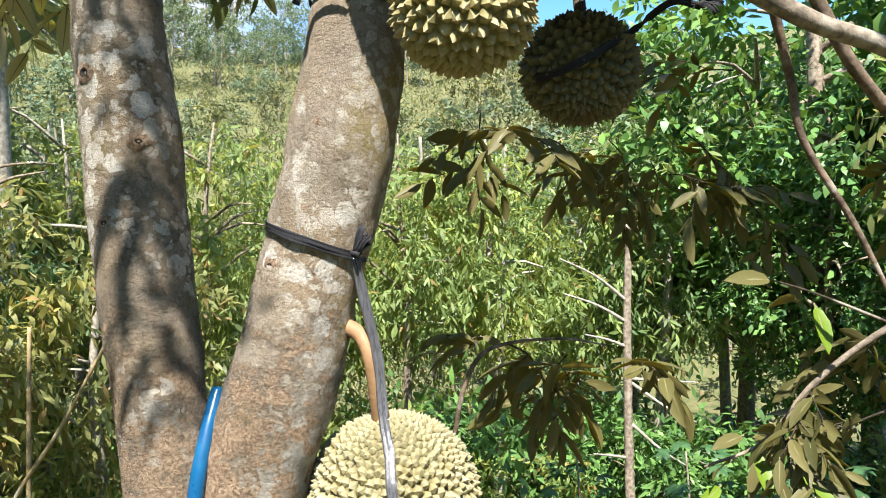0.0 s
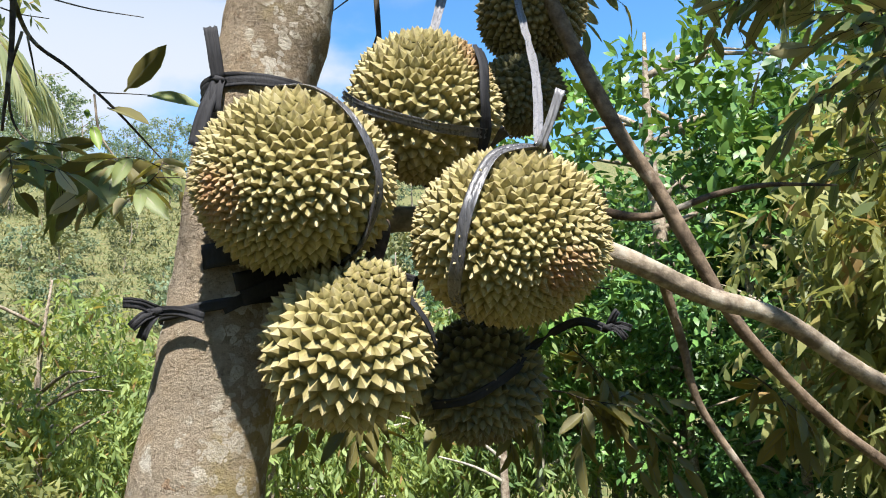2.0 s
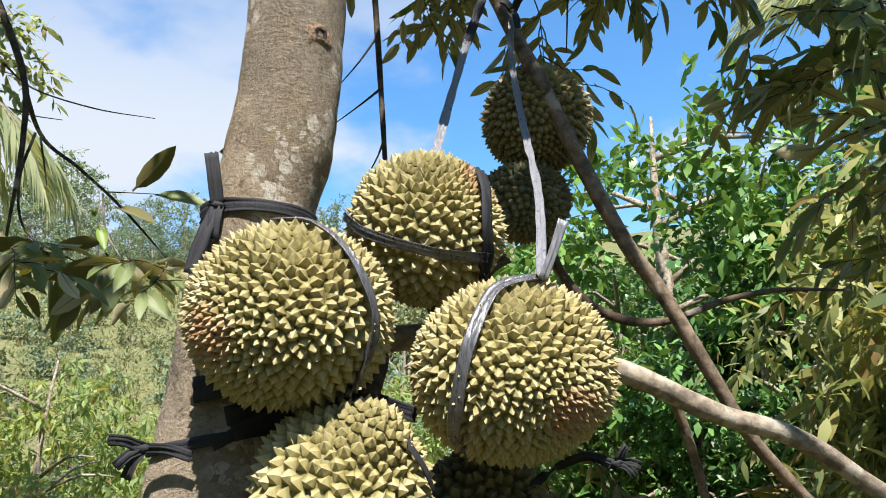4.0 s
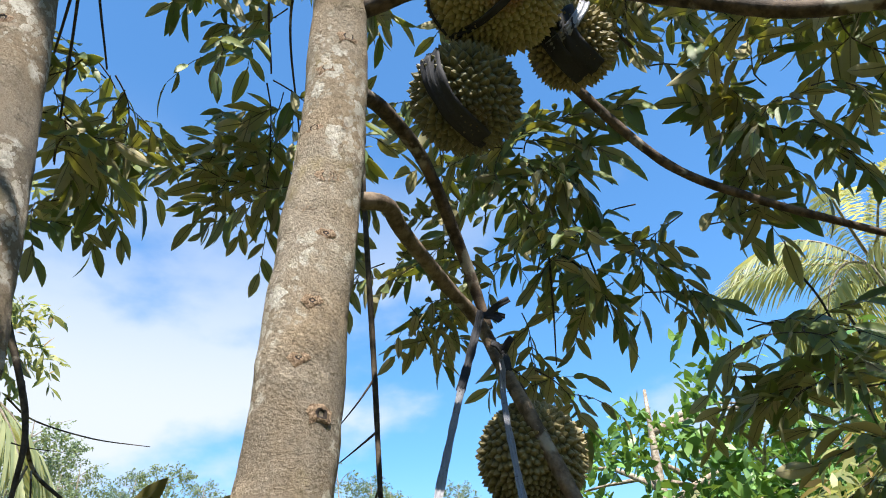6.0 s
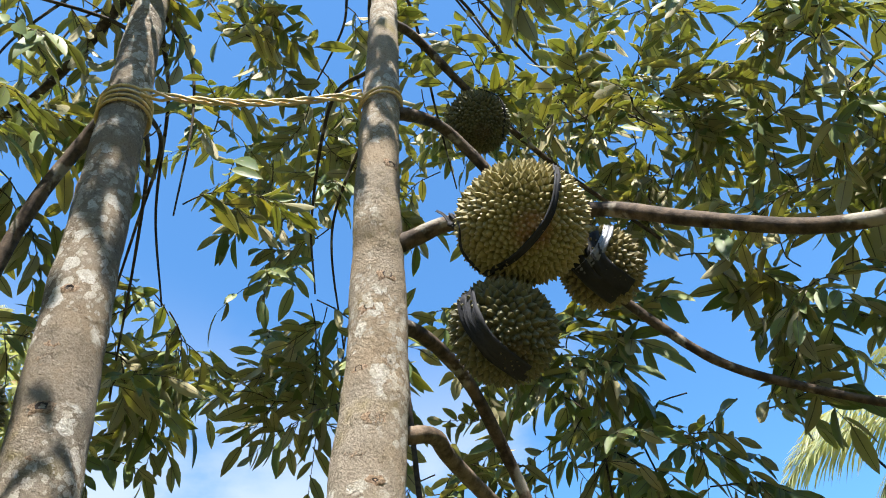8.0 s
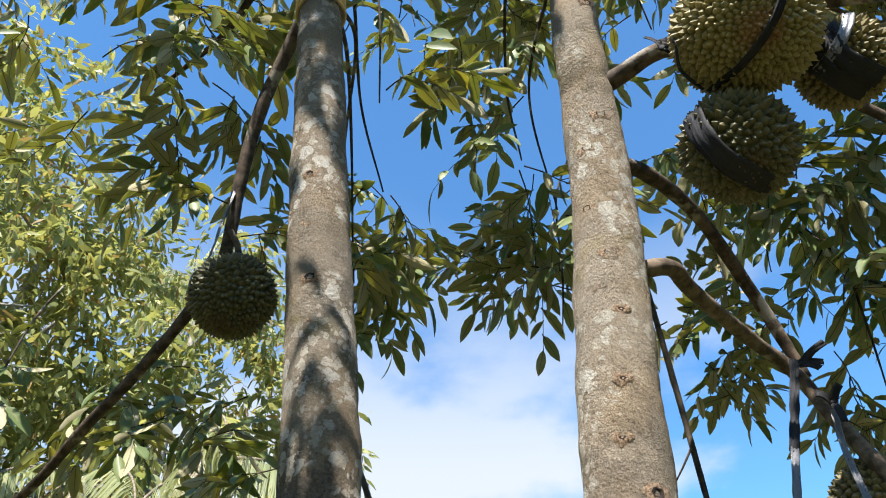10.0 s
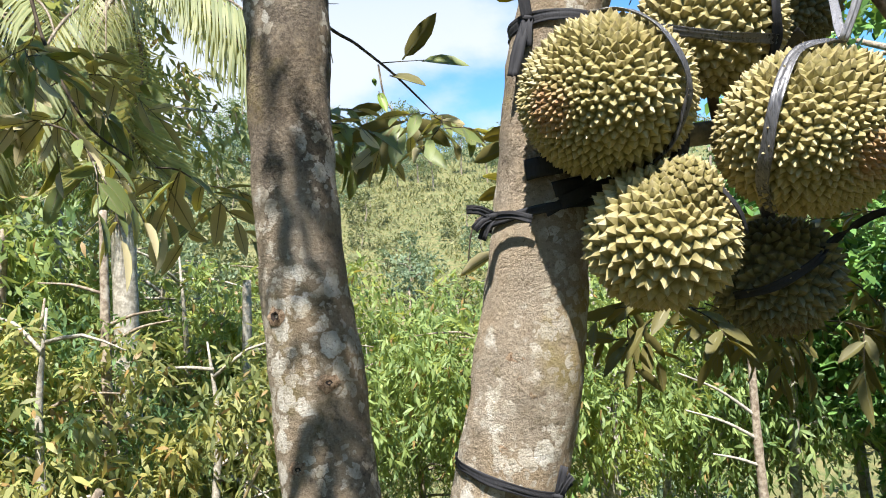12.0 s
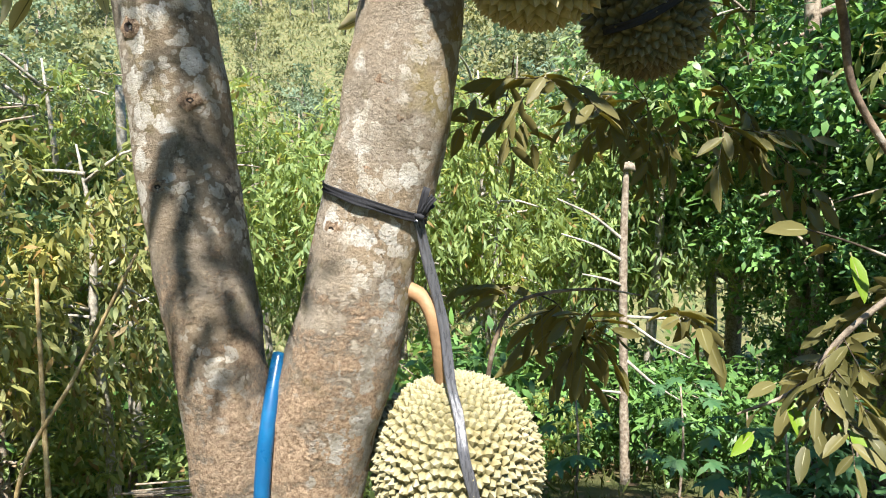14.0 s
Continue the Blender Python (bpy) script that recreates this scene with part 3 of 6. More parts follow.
def knot_mesh(seed, size, hollow):
    """A leaf scar: a raised bark lip round a dark hollow, facing -y."""
    v, f, which = [], [], []
    rings = [(2.1, 0.25), (1.5, 0.0), (1.0, -0.16), (0.6, 0.0), (0.25, 0.4 if hollow else -0.04)]
    seg = 14
    for r, d in rings:
        for j in range(seg):
            a = 2 * math.pi * j / seg
            w = 1 + 0.55 * noise.noise(Vector((math.cos(a) * 2.2, math.sin(a) * 2.2, seed * 3.0 + r)))
            v.append((size * r * w * math.cos(a) * 1.08, size * d, size * r * w * math.sin(a) * 0.85))
    for i in range(len(rings) - 1):
        for j in range(seg):
            a, b = i * seg + j, i * seg + (j + 1) % seg
            f.append((a, b, b + seg, a + seg))
            which.append(1 if (i >= 2 and hollow) or i == 3 else 0)
    f.append(tuple(range((len(rings) - 1) * seg, len(rings) * seg)))
    which.append(1 if hollow else 0)
    return mesh_of("knot", v, f, [scar_bark, hole_mat], which)


KNOTS = [knot_mesh(1, 0.0105, True), knot_mesh(2, 0.0080, False), knot_mesh(3, 0.0085, True)]
for n, (stem, z, turn, kind) in enumerate([(STEM_R, 2.465, 35, 0), (STEM_R, 2.555, 0, 1), (STEM_R, 2.66, 8, 1), (STEM_R, 2.80, 14, 1), (STEM_R, 2.93, 5, 0), (STEM_R, 3.05, -30, 2),
                                           (STEM_R, 3.20, -16, 0), (STEM_R, 3.285, 18, 0), (STEM_R, 3.63, 40, 0), (STEM_L, 2.87, 10, 1), (STEM_L, 2.97, 4, 0), (STEM_L, 3.11, 0, 1),
                                           (STEM_L, 3.25, 3, 2), (STEM_L, 1.50, -18, 1), (STEM_L, 1.63, 30, 1), (STEM_R, 1.655, -12, 1), (STEM_R, 1.52, -20, 1), (STEM_R, 1.43, -40, 1), (STEM_L, 1.74, -25, 2)]):
    x, y, _, r = on_stem(stem, z)
    a = radians(turn)
    ob = under_tree("knot", KNOTS[kind])
    ob.matrix_basis = pose(x + math.sin(a) * r * 1.0, y - math.cos(a) * r * 1.0, z, 0, 0, turn)


def limb(name, rows, mat, label="", rough=0.10, seg=14):
    return under_tree(name, mesh_of(name, *tube(rows, 0.02, seg, rough, 16.0, len(rows)), mat), label)


limb("branch", [(0.02, 1.42, 2.02, 0.022), (0.28, 1.46, 2.03, 0.022), (0.542, 1.50, 1.966, 0.021), (0.72, 1.52, 1.887, 0.020), (0.912, 1.55, 1.826, 0.019), (1.117, 1.55, 1.69, 0.018), (1.5, 1.5, 1.5, 0.015)],
     pale_branch_bark, "pale grey side branch")
limb("branch", [(0.04, 1.30, 2.94, 0.019), (0.13, 1.36, 2.985, 0.019), (0.176, 1.45, 2.981, 0.018), (0.307, 1.65, 2.960, 0.017), (0.40, 1.745, 2.915, 0.017), (0.435, 1.69, 2.76, 0.017), (0.48, 1.64, 2.60, 0.017),
                (0.553, 1.62, 2.394, 0.017), (0.635, 1.62, 2.22, 0.0165), (0.69, 1.62, 2.135, 0.016), (0.788, 1.63, 1.955, 0.015), (0.874, 1.65, 1.820, 0.014), (1.058, 1.70, 1.641, 0.013), (1.207, 1.70, 1.516, 0.012), (1.5, 1.7, 1.3, 0.01)],
     brown_branch_bark, "brown branch arching down from the stem")
limb("branch", [(0.05, 1.25, 3.21, 0.018), (0.13, 1.34, 3.245, 0.018), (0.245, 1.50, 3.231, 0.017), (0.352, 1.68, 3.114, 0.016), (0.402, 1.74, 2.994, 0.015), (0.43, 1.76, 2.90, 0.012)], branch_bark, "dark brown branch tied to its neighbour")
# the dark bark on this branch stands in for its shade
limb("branch", [(0.04, 1.20, 3.40, 0.026), (0.107, 1.19, 3.427, 0.022), (0.201, 1.15, 3.435, 0.020), (0.36, 1.13, 3.42, 0.019), (0.53, 1.05, 3.358, 0.018), (0.657, 0.93, 3.175, 0.0165), (0.808, 0.84, 3.044, 0.0155), (0.966, 0.75, 2.983, 0.0145), (1.4, 0.62, 2.95, 0.012)],
     branch_bark, "grey-brown fruiting branch reaching sideways")
limb("branch", [(0.05, 1.14, 3.9, 0.022), (0.114, 1.16, 3.945, 0.020), (0.24, 1.25, 4.004, 0.018), (0.40, 1.35, 3.863, 0.017), (0.58, 1.46, 3.68, 0.016), (0.736, 1.55, 3.564, 0.015), (0.979, 1.62, 3.374, 0.014), (1.216, 1.63, 3.270, 0.013), (1.506, 1.60, 3.153, 0.011), (1.9, 1.55, 3.0, 0.008)],
     branch_bark, "long brown branch sweeping outward")
limb("branch", [(0.06, 1.12, 4.5, 0.018), (0.174, 1.20, 4.53, 0.016), (0.373, 1.36, 4.42, 0.014), (0.7, 1.6, 4.3, 0.010), (1.1, 1.8, 4.1, 0.006)], branch_bark)
limb("branch", [(-0.67, 1.14, 4.05, 0.022), (-0.79, 1.24, 3.995, 0.021), (-0.911, 1.33, 3.773, 0.020), (-0.972, 1.40, 3.545, 0.019), (-1.014, 1.47, 3.303, 0.018), (-1.107, 1.52, 3.207, 0.017), (-1.269, 1.58, 3.06, 0.016),
                (-1.45, 1.65, 2.94, 0.015), (-1.66, 1.75, 2.82, 0.013), (-2.1, 1.9, 2.6, 0.009)], branch_bark, "brown branch drooping under a fruit")
limb("branch", [(-0.71, 1.06, 4.75, 0.024), (-0.793, 1.10, 4.807, 0.022), (-1.001, 1.30, 4.635, 0.018), (-1.267, 1.50, 4.547, 0.013), (-1.6, 1.6, 4.4, 0.008)], branch_bark)
limb("branch", [(0.655, 1.55, 1.938, 0.010), (0.714, 1.60, 1.792, 0.009), (0.75, 1.62, 1.666, 0.008), (0.854, 1.62, 1.492, 0.007), (0.95, 1.62, 1.30, 0.004)], brown_branch_bark)
limb("branch", [(0.52, 1.78, 2.50, 0.014), (0.538, 1.88, 2.338, 0.014), (0.582, 1.9, 2.22, 0.013), (0.676, 1.9, 2.132, 0.012), (0.807, 1.88, 2.105, 0.010), (0.963, 1.85, 2.15, 0.008), (1.108, 1.85, 2.173, 0.006), (1.3, 1.85, 2.17, 0.003)], branch_bark, "dark branch curving outward behind the fruit")
limb("twig", [(0.008, 2.0, 0.944, 0.007), (0.032, 2.0, 1.065, 0.0065), (0.078, 2.0, 1.155, 0.006), (0.16, 2.0, 1.189, 0.005), (0.302, 2.0, 1.198, 0.0035), (0.421, 2.0, 1.179, 0.002)], brown_branch_bark, "brown twig arching behind the pale fruit")
for a0, b0 in (((0.141, 1.7, 2.498), (0.099, 1.7, 2.401)), ((0.133, 1.7, 2.607), (0.038, 1.7, 2.527)), ((0.126, 1.7, 2.73), (0.043, 1.7, 2.612))):
    limb("twig", [(*a0, 0.003), (*(0.5 * (p + q) + 0.006 for p, q in zip(a0, b0)), 0.002), (*b0, 0.001)], twig_bark)
limb("twig", [(0.06, 1.40, 3.7, 0.008), (0.09, 1.6, 3.55, 0.008), (0.106, 1.70, 3.285, 0.0075), (0.128, 1.70, 2.781, 0.007), (0.141, 1.70, 2.40, 0.005), (0.145, 1.68, 2.2, 0.003)], twig_bark)
limb("twig", [(-1.551, 1.9, 2.815, 0.006), (-1.479, 1.9, 2.569, 0.005), (-1.359, 1.9, 2.336, 0.004), (-1.218, 1.9, 2.211, 0.002)], twig_bark)
limb("twig", [(-0.90, 1.7, 3.6, 0.009), (-0.86, 1.85, 3.3, 0.009), (-0.82, 1.90, 3.075, 0.009), (-0.686, 1.90, 2.740, 0.008), (-0.666, 1.90, 2.565, 0.006), (-0.68, 1.90, 2.33, 0.003)], twig_bark)
limb("twig", [(-0.75, 2.0, 2.86, 0.006), (-0.79, 2.3, 2.742, 0.006), (-0.674, 2.3, 2.633, 0.005), (-0.559, 2.3, 2.522, 0.004), (-0.429, 2.3, 2.373, 0.002)], twig_bark)
limb("twig", [(-0.86, 2.2, 2.90, 0.003), (-0.815, 2.3, 2.874, 0.0025), (-0.645, 2.3, 2.817, 0.002), (-0.479, 2.3, 2.79, 0.0012)], twig_bark)
limb("twig", [(-0.85, 2.28, 2.80, 0.002), (-0.807, 2.3, 2.791, 0.0018), (-0.731, 2.3, 2.78, 0.001)], twig_bark)
limb("twig", [(-0.786, 2.3, 2.726, 0.003), (-0.77, 2.3, 2.65, 0.0025), (-0.758, 2.3, 2.583, 0.0015)], twig_bark)
limb("twig", [(-0.60, 2.3, 2.565, 0.002), (-0.52, 2.3, 2.562, 0.0015), (-0.419, 2.3, 2.556, 0.001)], twig_bark)
limb("twig", [(-0.609, 2.3, 2.56, 0.003), (-0.593, 2.3, 2.449, 0.003), (-0.544, 2.3, 2.364, 0.002)], pale_branch_bark)
limb("twig", [(-0.80, 2.3, 2.74, 0.004), (-0.83, 2.3, 2.60, 0.004), (-0.80, 2.3, 2.45, 0.003), (-0.66, 2.3, 2.36, 0.002)], twig_bark)

# Clumps of leaf sprays: x, y, z, spread, number of sprays.
CROWN_L = [(-1.45, 0.73, 4.17, 0.32, 5), (-1.30, 0.96, 4.41, 0.35, 6), (-1.10, 1.08, 4.69, 0.35, 6), (-1.51, 0.88, 4.06, 0.28, 3), (-1.27, 1.31, 4.25, 0.30, 6),
           (-1.34, 1.41, 4.01, 0.25, 4), (-1.14, 1.34, 4.55, 0.30, 5), (-1.68, 1.29, 3.98, 0.30, 3), (-1.23, 1.77, 3.77, 0.18, 2), (-0.57, 1.35, 4.95, 0.35, 6),
           (-0.61, 1.60, 4.57, 0.25, 4), (-0.60, 1.50, 3.91, 0.10, 1), (-0.68, 1.81, 3.82, 0.10, 2), (-0.92, 1.97, 3.78, 0.14, 2), (-0.86, 2.05, 3.64, 0.08, 1)]
CROWN_R = [(-0.28, 1.47, 5.04, 0.35, 6), (-0.28, 1.64, 4.72, 0.30, 5), (-0.17, 1.86, 4.45, 0.25, 4), (-0.20, 1.95, 4.00, 0.16, 3), (-0.10, 2.10, 3.86, 0.16, 3),
           (-0.12, 2.26, 3.68, 0.13, 3), (0.41, 1.58, 4.96, 0.35, 6), (0.73, 1.63, 4.86, 0.35, 6), (0.98, 1.66, 4.63, 0.35, 8), (1.18, 1.61, 4.58, 0.35, 8),
           (0.38, 1.94, 4.61, 0.28, 4), (1.32, 1.43, 4.42, 0.40, 7), (1.74, 1.31, 4.20, 0.40, 7), (1.54, 1.69, 3.78, 0.25, 4)]
OUTER = [(-1.75, 2.2, 3.25, 0.18, 4), (-1.48, 2.2, 3.20, 0.18, 2), (-1.24, 2.2, 3.2, 0.18, 3), (-1.5, 2.2, 3.32, 0.18, 3), (1.09, 1.93, 3.88, 0.30, 4), (1.38, 2.23, 3.66, 0.30, 4), (1.53, 1.62, 3.69, 0.35, 6), (1.62, 1.32, 3.85, 0.35, 5), (1.02, 2.35, 3.45, 0.22, 3), (1.75, 1.15, 4.5, 0.3, 6), (1.45, 1.2, 4.75, 0.3, 6), (2.0, 1.3, 4.2, 0.3, 5),
         (0.30, 2.26, 3.27, 0.22, 4), (0.73, 2.26, 3.85, 0.25, 3), (1.62, 2.06, 3.12, 0.26, 4), (0.83, 2.35, 3.33, 0.28, 4), (1.17, 2.37, 3.34, 0.2, 3),
         (0.85, 2.42, 3.76, 0.30, 4), (1.72, 2.10, 2.90, 0.20, 6), (1.78, 2.03, 2.64, 0.20, 6), (1.80, 1.97, 2.44, 0.20, 4)]
BACK_R = [(0.27, 2.33, 3.54, 0.26, 3), (0.61, 2.28, 3.83, 0.28, 4), (0.72, 2.30, 3.42, 0.26, 3), (0.73, 2.36, 3.11, 0.24, 3), (0.90, 2.26, 3.89, 0.28, 4),
          (1.57, 1.33, 4.59, 0.28, 4), (1.90, 1.21, 4.41, 0.28, 4), (1.03, 1.63, 4.94, 0.28, 4), (1.27, 1.74, 4.51, 0.28, 4), (1.85, 1.43, 4.04, 0.28, 4), (1.49, 1.97, 3.87, 0.28, 3)]
# clumps out of view, added up-sun to shade stems, fruit and leaves
OVERHEAD_SHADE = [(0.45, 0.72, 4.15, 0.06, 4), (1.1, 0.2, 5.15, 0.4, 10), (1.6, 0.1, 5.05, 0.4, 10), (1.0, -0.1, 5.65, 0.4, 9), (1.5, -0.3, 5.65, 0.4, 9), (0.68, 0.42, 5.0, 0.25, 7), (-2.2, 2.0, 3.4, 0.2, 2), (-2.5, 2.1, 3.6, 0.3, 4), (-0.55, 0.15, 4.02, 0.12, 1), (-0.56, 0.15, 4.30, 0.10, 2),
            (-0.62, 0.10, 5.25, 0.14, 2), (-0.64, 0.05, 5.6, 0.16, 2), (-0.945, 0.59, 4.50, 0.10, 5), (0.388, 0.78, 5.19, 0.12, 4), (0.04, 0.36, 5.20, 0.16, 2), (0.05, 0.2, 5.7, 0.2, 2)]
# upper crown mostly beyond the view, added to hold back sky light
TOP = [(-1.3, 0.6, 5.5, 0.35, 4), (-0.9, 1.2, 5.8, 0.4, 5), (-0.5, 0.8, 6.1, 0.4, 5), (-0.3, 1.6, 5.9, 0.4, 5), (0.2, 1.0, 6.3, 0.4, 5), (0.5, 1.7, 5.9, 0.4, 5), (0.9, 1.0, 5.7, 0.4, 5), (1.4, 0.8, 5.4, 0.4, 4), (1.3, 1.6, 5.5, 0.4, 4),
       (-1.4, 1.5, 5.2, 0.35, 4), (0.0, 2.3, 5.6, 0.4, 4), (-0.7, 2.1, 5.5, 0.4, 4), (1.7, 0.2, 4.9, 0.35, 4), (-1.8, 0.3, 4.7, 0.35, 4), (1.9, -0.3, 4.3, 0.35, 4), (-2.0, -0.3, 4.2, 0.35, 4), (2.1, 0.6, 3.9, 0.35, 4), (-2.2, 0.5, 3.6, 0.3, 4)]
NEAR = [(-0.78, 2.25, 2.39, 0.05, 1), (-0.57, 2.25, 2.4, 0.05, 1), (-0.67, 2.25, 2.31, 0.05, 1), (-0.4, 2.25, 2.32, 0.05, 1), (-1.46, 1.9, 2.57, 0.10, 1), (-1.36, 1.9, 2.36, 0.08, 1), (-1.14, 1.9, 2.2, 0.08, 1), (-1.51, 1.9, 2.42, 0.10, 1), (-1.51, 1.9, 2.67, 0.10, 1), (0.05, 2.0, 1.17, 0.05, 1), (0.16, 2.0, 1.17, 0.06, 1), (0.30, 2.0, 1.16, 0.06, 1), (0.40, 2.02, 1.14, 0.06, 1), (0.68, 2.50, 1.74, 0.12, 4), (0.47, 2.42, 1.76, 0.08, 2), (0.88, 2.50, 1.66, 0.10, 2), (0.24, 1.97, 1.74, 0.08, 2), (0.12, 1.92, 1.80, 0.06, 1), (1.05, 1.80, 1.25, 0.10, 1), (0.98, 1.82, 1.02, 0.10, 1), (0.19, 2.60, 0.94, 0.14, 1),
        (1.14, 2.16, 1.70, 0.18, 1), (0.92, 2.29, 1.83, 0.18, 1), (-0.95, 2.52, 2.44, 0.10, 1), (-1.26, 1.60, 2.22, 0.10, 1),
        (-1.12, 1.73, 2.12, 0.12, 1), (-1.55, 1.94, 2.55, 0.16, 1), (-0.98, 1.95, 2.93, 0.10, 1)]


def grow(clumps, root, seed, stalks=True, full=1.3, back=0.0, split=False, size=1.0, twigs=0.22):
    rnd = random.Random(seed)
    for x, y, z, spread, count in clumps:
        c = Vector((x, y, z))
        rx, ry, rz, _ = on_stem(root, max(2.9, min(5.4, z - 0.1 + rnd.uniform(-0.2, 0.25))))
        if stalks and rnd.random() < 0.55 and math.hypot(x - rx, y - ry) < 1.25:
            a = Vector((rx, ry, min(rz + 0.5, 5.6)))
            m1 = a.lerp(c, 0.3) + Vector((rnd.uniform(-0.1, 0.1), rnd.uniform(-0.1, 0.1), 0.22))
            m2 = a.lerp(c, 0.7) + Vector((rnd.uniform(-0.14, 0.14), rnd.uniform(-0.1, 0.1), 0.20))
            limb("bough", [(*a, 0.009), (*m1, 0.007), (*m2, 0.005), (*c, 0.003)], twig_bark, "", 0.05, 6)
        elif z > 1.9 and not split and rnd.random() < twigs:
            h = rnd.uniform(0.45, 0.8)
            limb("twig", [(x + rnd.uniform(-0.12, 0.12), y + 0.1, z + h, 0.005), (x + rnd.uniform(-0.06, 0.06), y + 0.05, z + h * 0.6, 0.0045), (x, y, z, 0.004), (x + rnd.uniform(-0.04, 0.04), y, z - 0.25, 0.002)], twig_bark, "", 0.03, 6)
        for i in range(round(count * full)):
            off = Vector((rnd.gauss(0, 1), rnd.gauss(0, 1), rnd.gauss(0, 0.8))).normalized() * spread * rnd.uniform(0.1, 0.9)
            p = c + off
            yaw = math.degrees(math.atan2(-off.x, off.y)) + rnd.uniform(-70, 70)
            pick = rnd.randrange(len(SPRAYS))
            ob = under_tree("leaf_spray", SPRAY_PIECES[pick][0] if split else SPRAYS[pick])
            for kind, m in SPRAY_PIECES[pick][1] if split else ():
                # bronze leaves at x > 0 also carry those clumps' shade in their colour
                leaf = new("leaf", (BRONZE_LEAVES if x > 0 else LEAF_MESHES)[kind])
                leaf.parent = ob
                leaf.matrix_basis = m
            if not split:
                tagged(ob, kind="stuff")
            s = size * rnd.uniform(0.85, 1.15)
            ob.matrix_basis = pose(*p, rnd.uniform(-42, 14), rnd.uniform(-30, 30), yaw) @ Matrix.Translation((0, -back, 0)) @ Matrix.Scale(s, 4)


grow(CROWN_L, STEM_L, 11, True, 0.80)
grow(CROWN_R, STEM_R, 12, True, 0.95)
BACK_R += [(1.42, 2.20, 3.16, 0.16, 4), (0.45, 2.10, 4.05, 0.22, 4), (0.66, 2.10, 3.80, 0.22, 4), (0.88, 2.10, 3.98, 0.22, 4), (-0.24, 2.10, 4.02, 0.12, 1)]
grow(OUTER, STEM_R, 13, False, 0.75)
grow(BACK_R, STEM_R, 16, False, 0.65)
grow(TOP, STEM_R, 18, True, 1.0)
grow(NEAR, STEM_R, 14, False, 1.0, 0.0, True, 0.84)
BETWEEN = [(-0.90, 2.30, 4.30, 0.10, 2), (-0.78, 2.30, 4.10, 0.10, 2), (-0.86, 2.30, 3.84, 0.10, 1), (-0.72, 2.30, 3.86, 0.06, 1), (-0.93, 2.30, 3.66, 0.06, 1),
           (-0.42, 2.30, 4.14, 0.08, 1), (-0.33, 2.30, 3.94, 0.08, 1), (-0.22, 2.30, 3.88, 0.10, 2), (-0.26, 2.30, 3.64, 0.08, 1), (-0.18, 2.30, 4.20, 0.10, 1)]
CORNERS = [(0.99, 1.9, 5.42, 0.14, 2), (1.12, 1.9, 5.02, 0.14, 2), (1.38, 1.9, 5.16, 0.14, 2), (1.24, 1.9, 4.68, 0.14, 2), (0.98, 2.0, 5.06, 0.14, 1), (1.37, 1.8, 4.72, 0.14, 2), (-2.6, 1.25, 5.83, 0.14, 2), (-2.04, 1.25, 5.1, 0.14, 2), (-2.2, 1.25, 4.87, 0.14, 1), (-2.02, 1.3, 4.58, 0.14, 1)]
grow(CORNERS, STEM_R, 23, False, 1.0, 0.12, False, 1.0, 0.0)
grow(BETWEEN, STEM_L, 21, False, 1.0, 0.1, False, 1.0, 0.0)
grow(OVERHEAD_SHADE, STEM_L, 15, False, 0.85, 0.2)
# small unseen sprays, added only to cast shade on the left stem
grow([(-0.43, 0.15, 2.98, 0.05, 2), (-0.44, 0.15, 3.14, 0.05, 2), (-0.455, 0.15, 3.30, 0.05, 2), (-0.475, 0.15, 3.46, 0.05, 2), (-0.50, 0.15, 3.66, 0.05, 2)], STEM_L, 19, False, 1.0, 0.13, False, 0.6)

# single leaves that hang clear of the crown: foot and tip
LEAVES_W = [((-0.522, 2.30, 2.577), (-0.402, 2.25, 2.688)), ((-0.460, 2.30, 2.558), (-0.322, 2.25, 2.539)), ((-0.567, 2.30, 2.519), (-0.450, 2.25, 2.461)), ((-0.544, 2.30, 2.364), (-0.718, 2.25, 2.312)),
            ((-0.544, 2.30, 2.364), (-0.677, 2.25, 2.263)), ((-0.554, 2.30, 2.357), (-0.605, 2.25, 2.208)), ((-0.552, 2.30, 2.354), (-0.558, 2.22, 2.206)), ((-0.520, 2.30, 2.354), (-0.468, 2.25, 2.279)),
            ((-0.521, 2.30, 2.367), (-0.380, 2.25, 2.259)), ((-0.489, 2.30, 2.286), (-0.400, 2.25, 2.196)), ((-0.382, 2.30, 2.279), (-0.345, 2.25, 2.204)), ((-0.457, 2.30, 2.353), (-0.349, 2.25, 2.341)),
            ((-0.601, 2.30, 2.420), (-0.712, 2.25, 2.397)), ((-0.762, 2.30, 2.406), (-0.900, 2.25, 2.414)), ((-0.661, 2.30, 2.351), (-0.796, 2.25, 2.304)), ((-0.776, 2.30, 2.372), (-0.894, 2.25, 2.319)),
            ((-0.625, 2.30, 2.294), (-0.708, 2.25, 2.203)), ((-0.647, 2.30, 2.260), (-0.684, 2.25, 2.161)), ((-0.794, 2.30, 2.280), (-0.713, 2.25, 2.203)), ((-0.844, 2.30, 2.298), (-0.887, 2.25, 2.208))]
LEAVES_M = [((-0.139, 1.75, 2.475), (-0.203, 1.68, 2.450)), ((-0.137, 1.75, 2.509), (-0.158, 1.68, 2.489)), ((-0.172, 1.75, 2.147), (-0.263, 1.68, 2.135)), ((-0.186, 1.75, 2.120), (-0.274, 1.68, 2.071)),
            ((-0.197, 1.75, 2.033), (-0.255, 1.68, 2.048)), ((-0.192, 1.75, 2.011), (-0.280, 1.68, 2.000)), ((-0.24, 1.75, 1.87), (-0.32, 1.68, 1.82))]
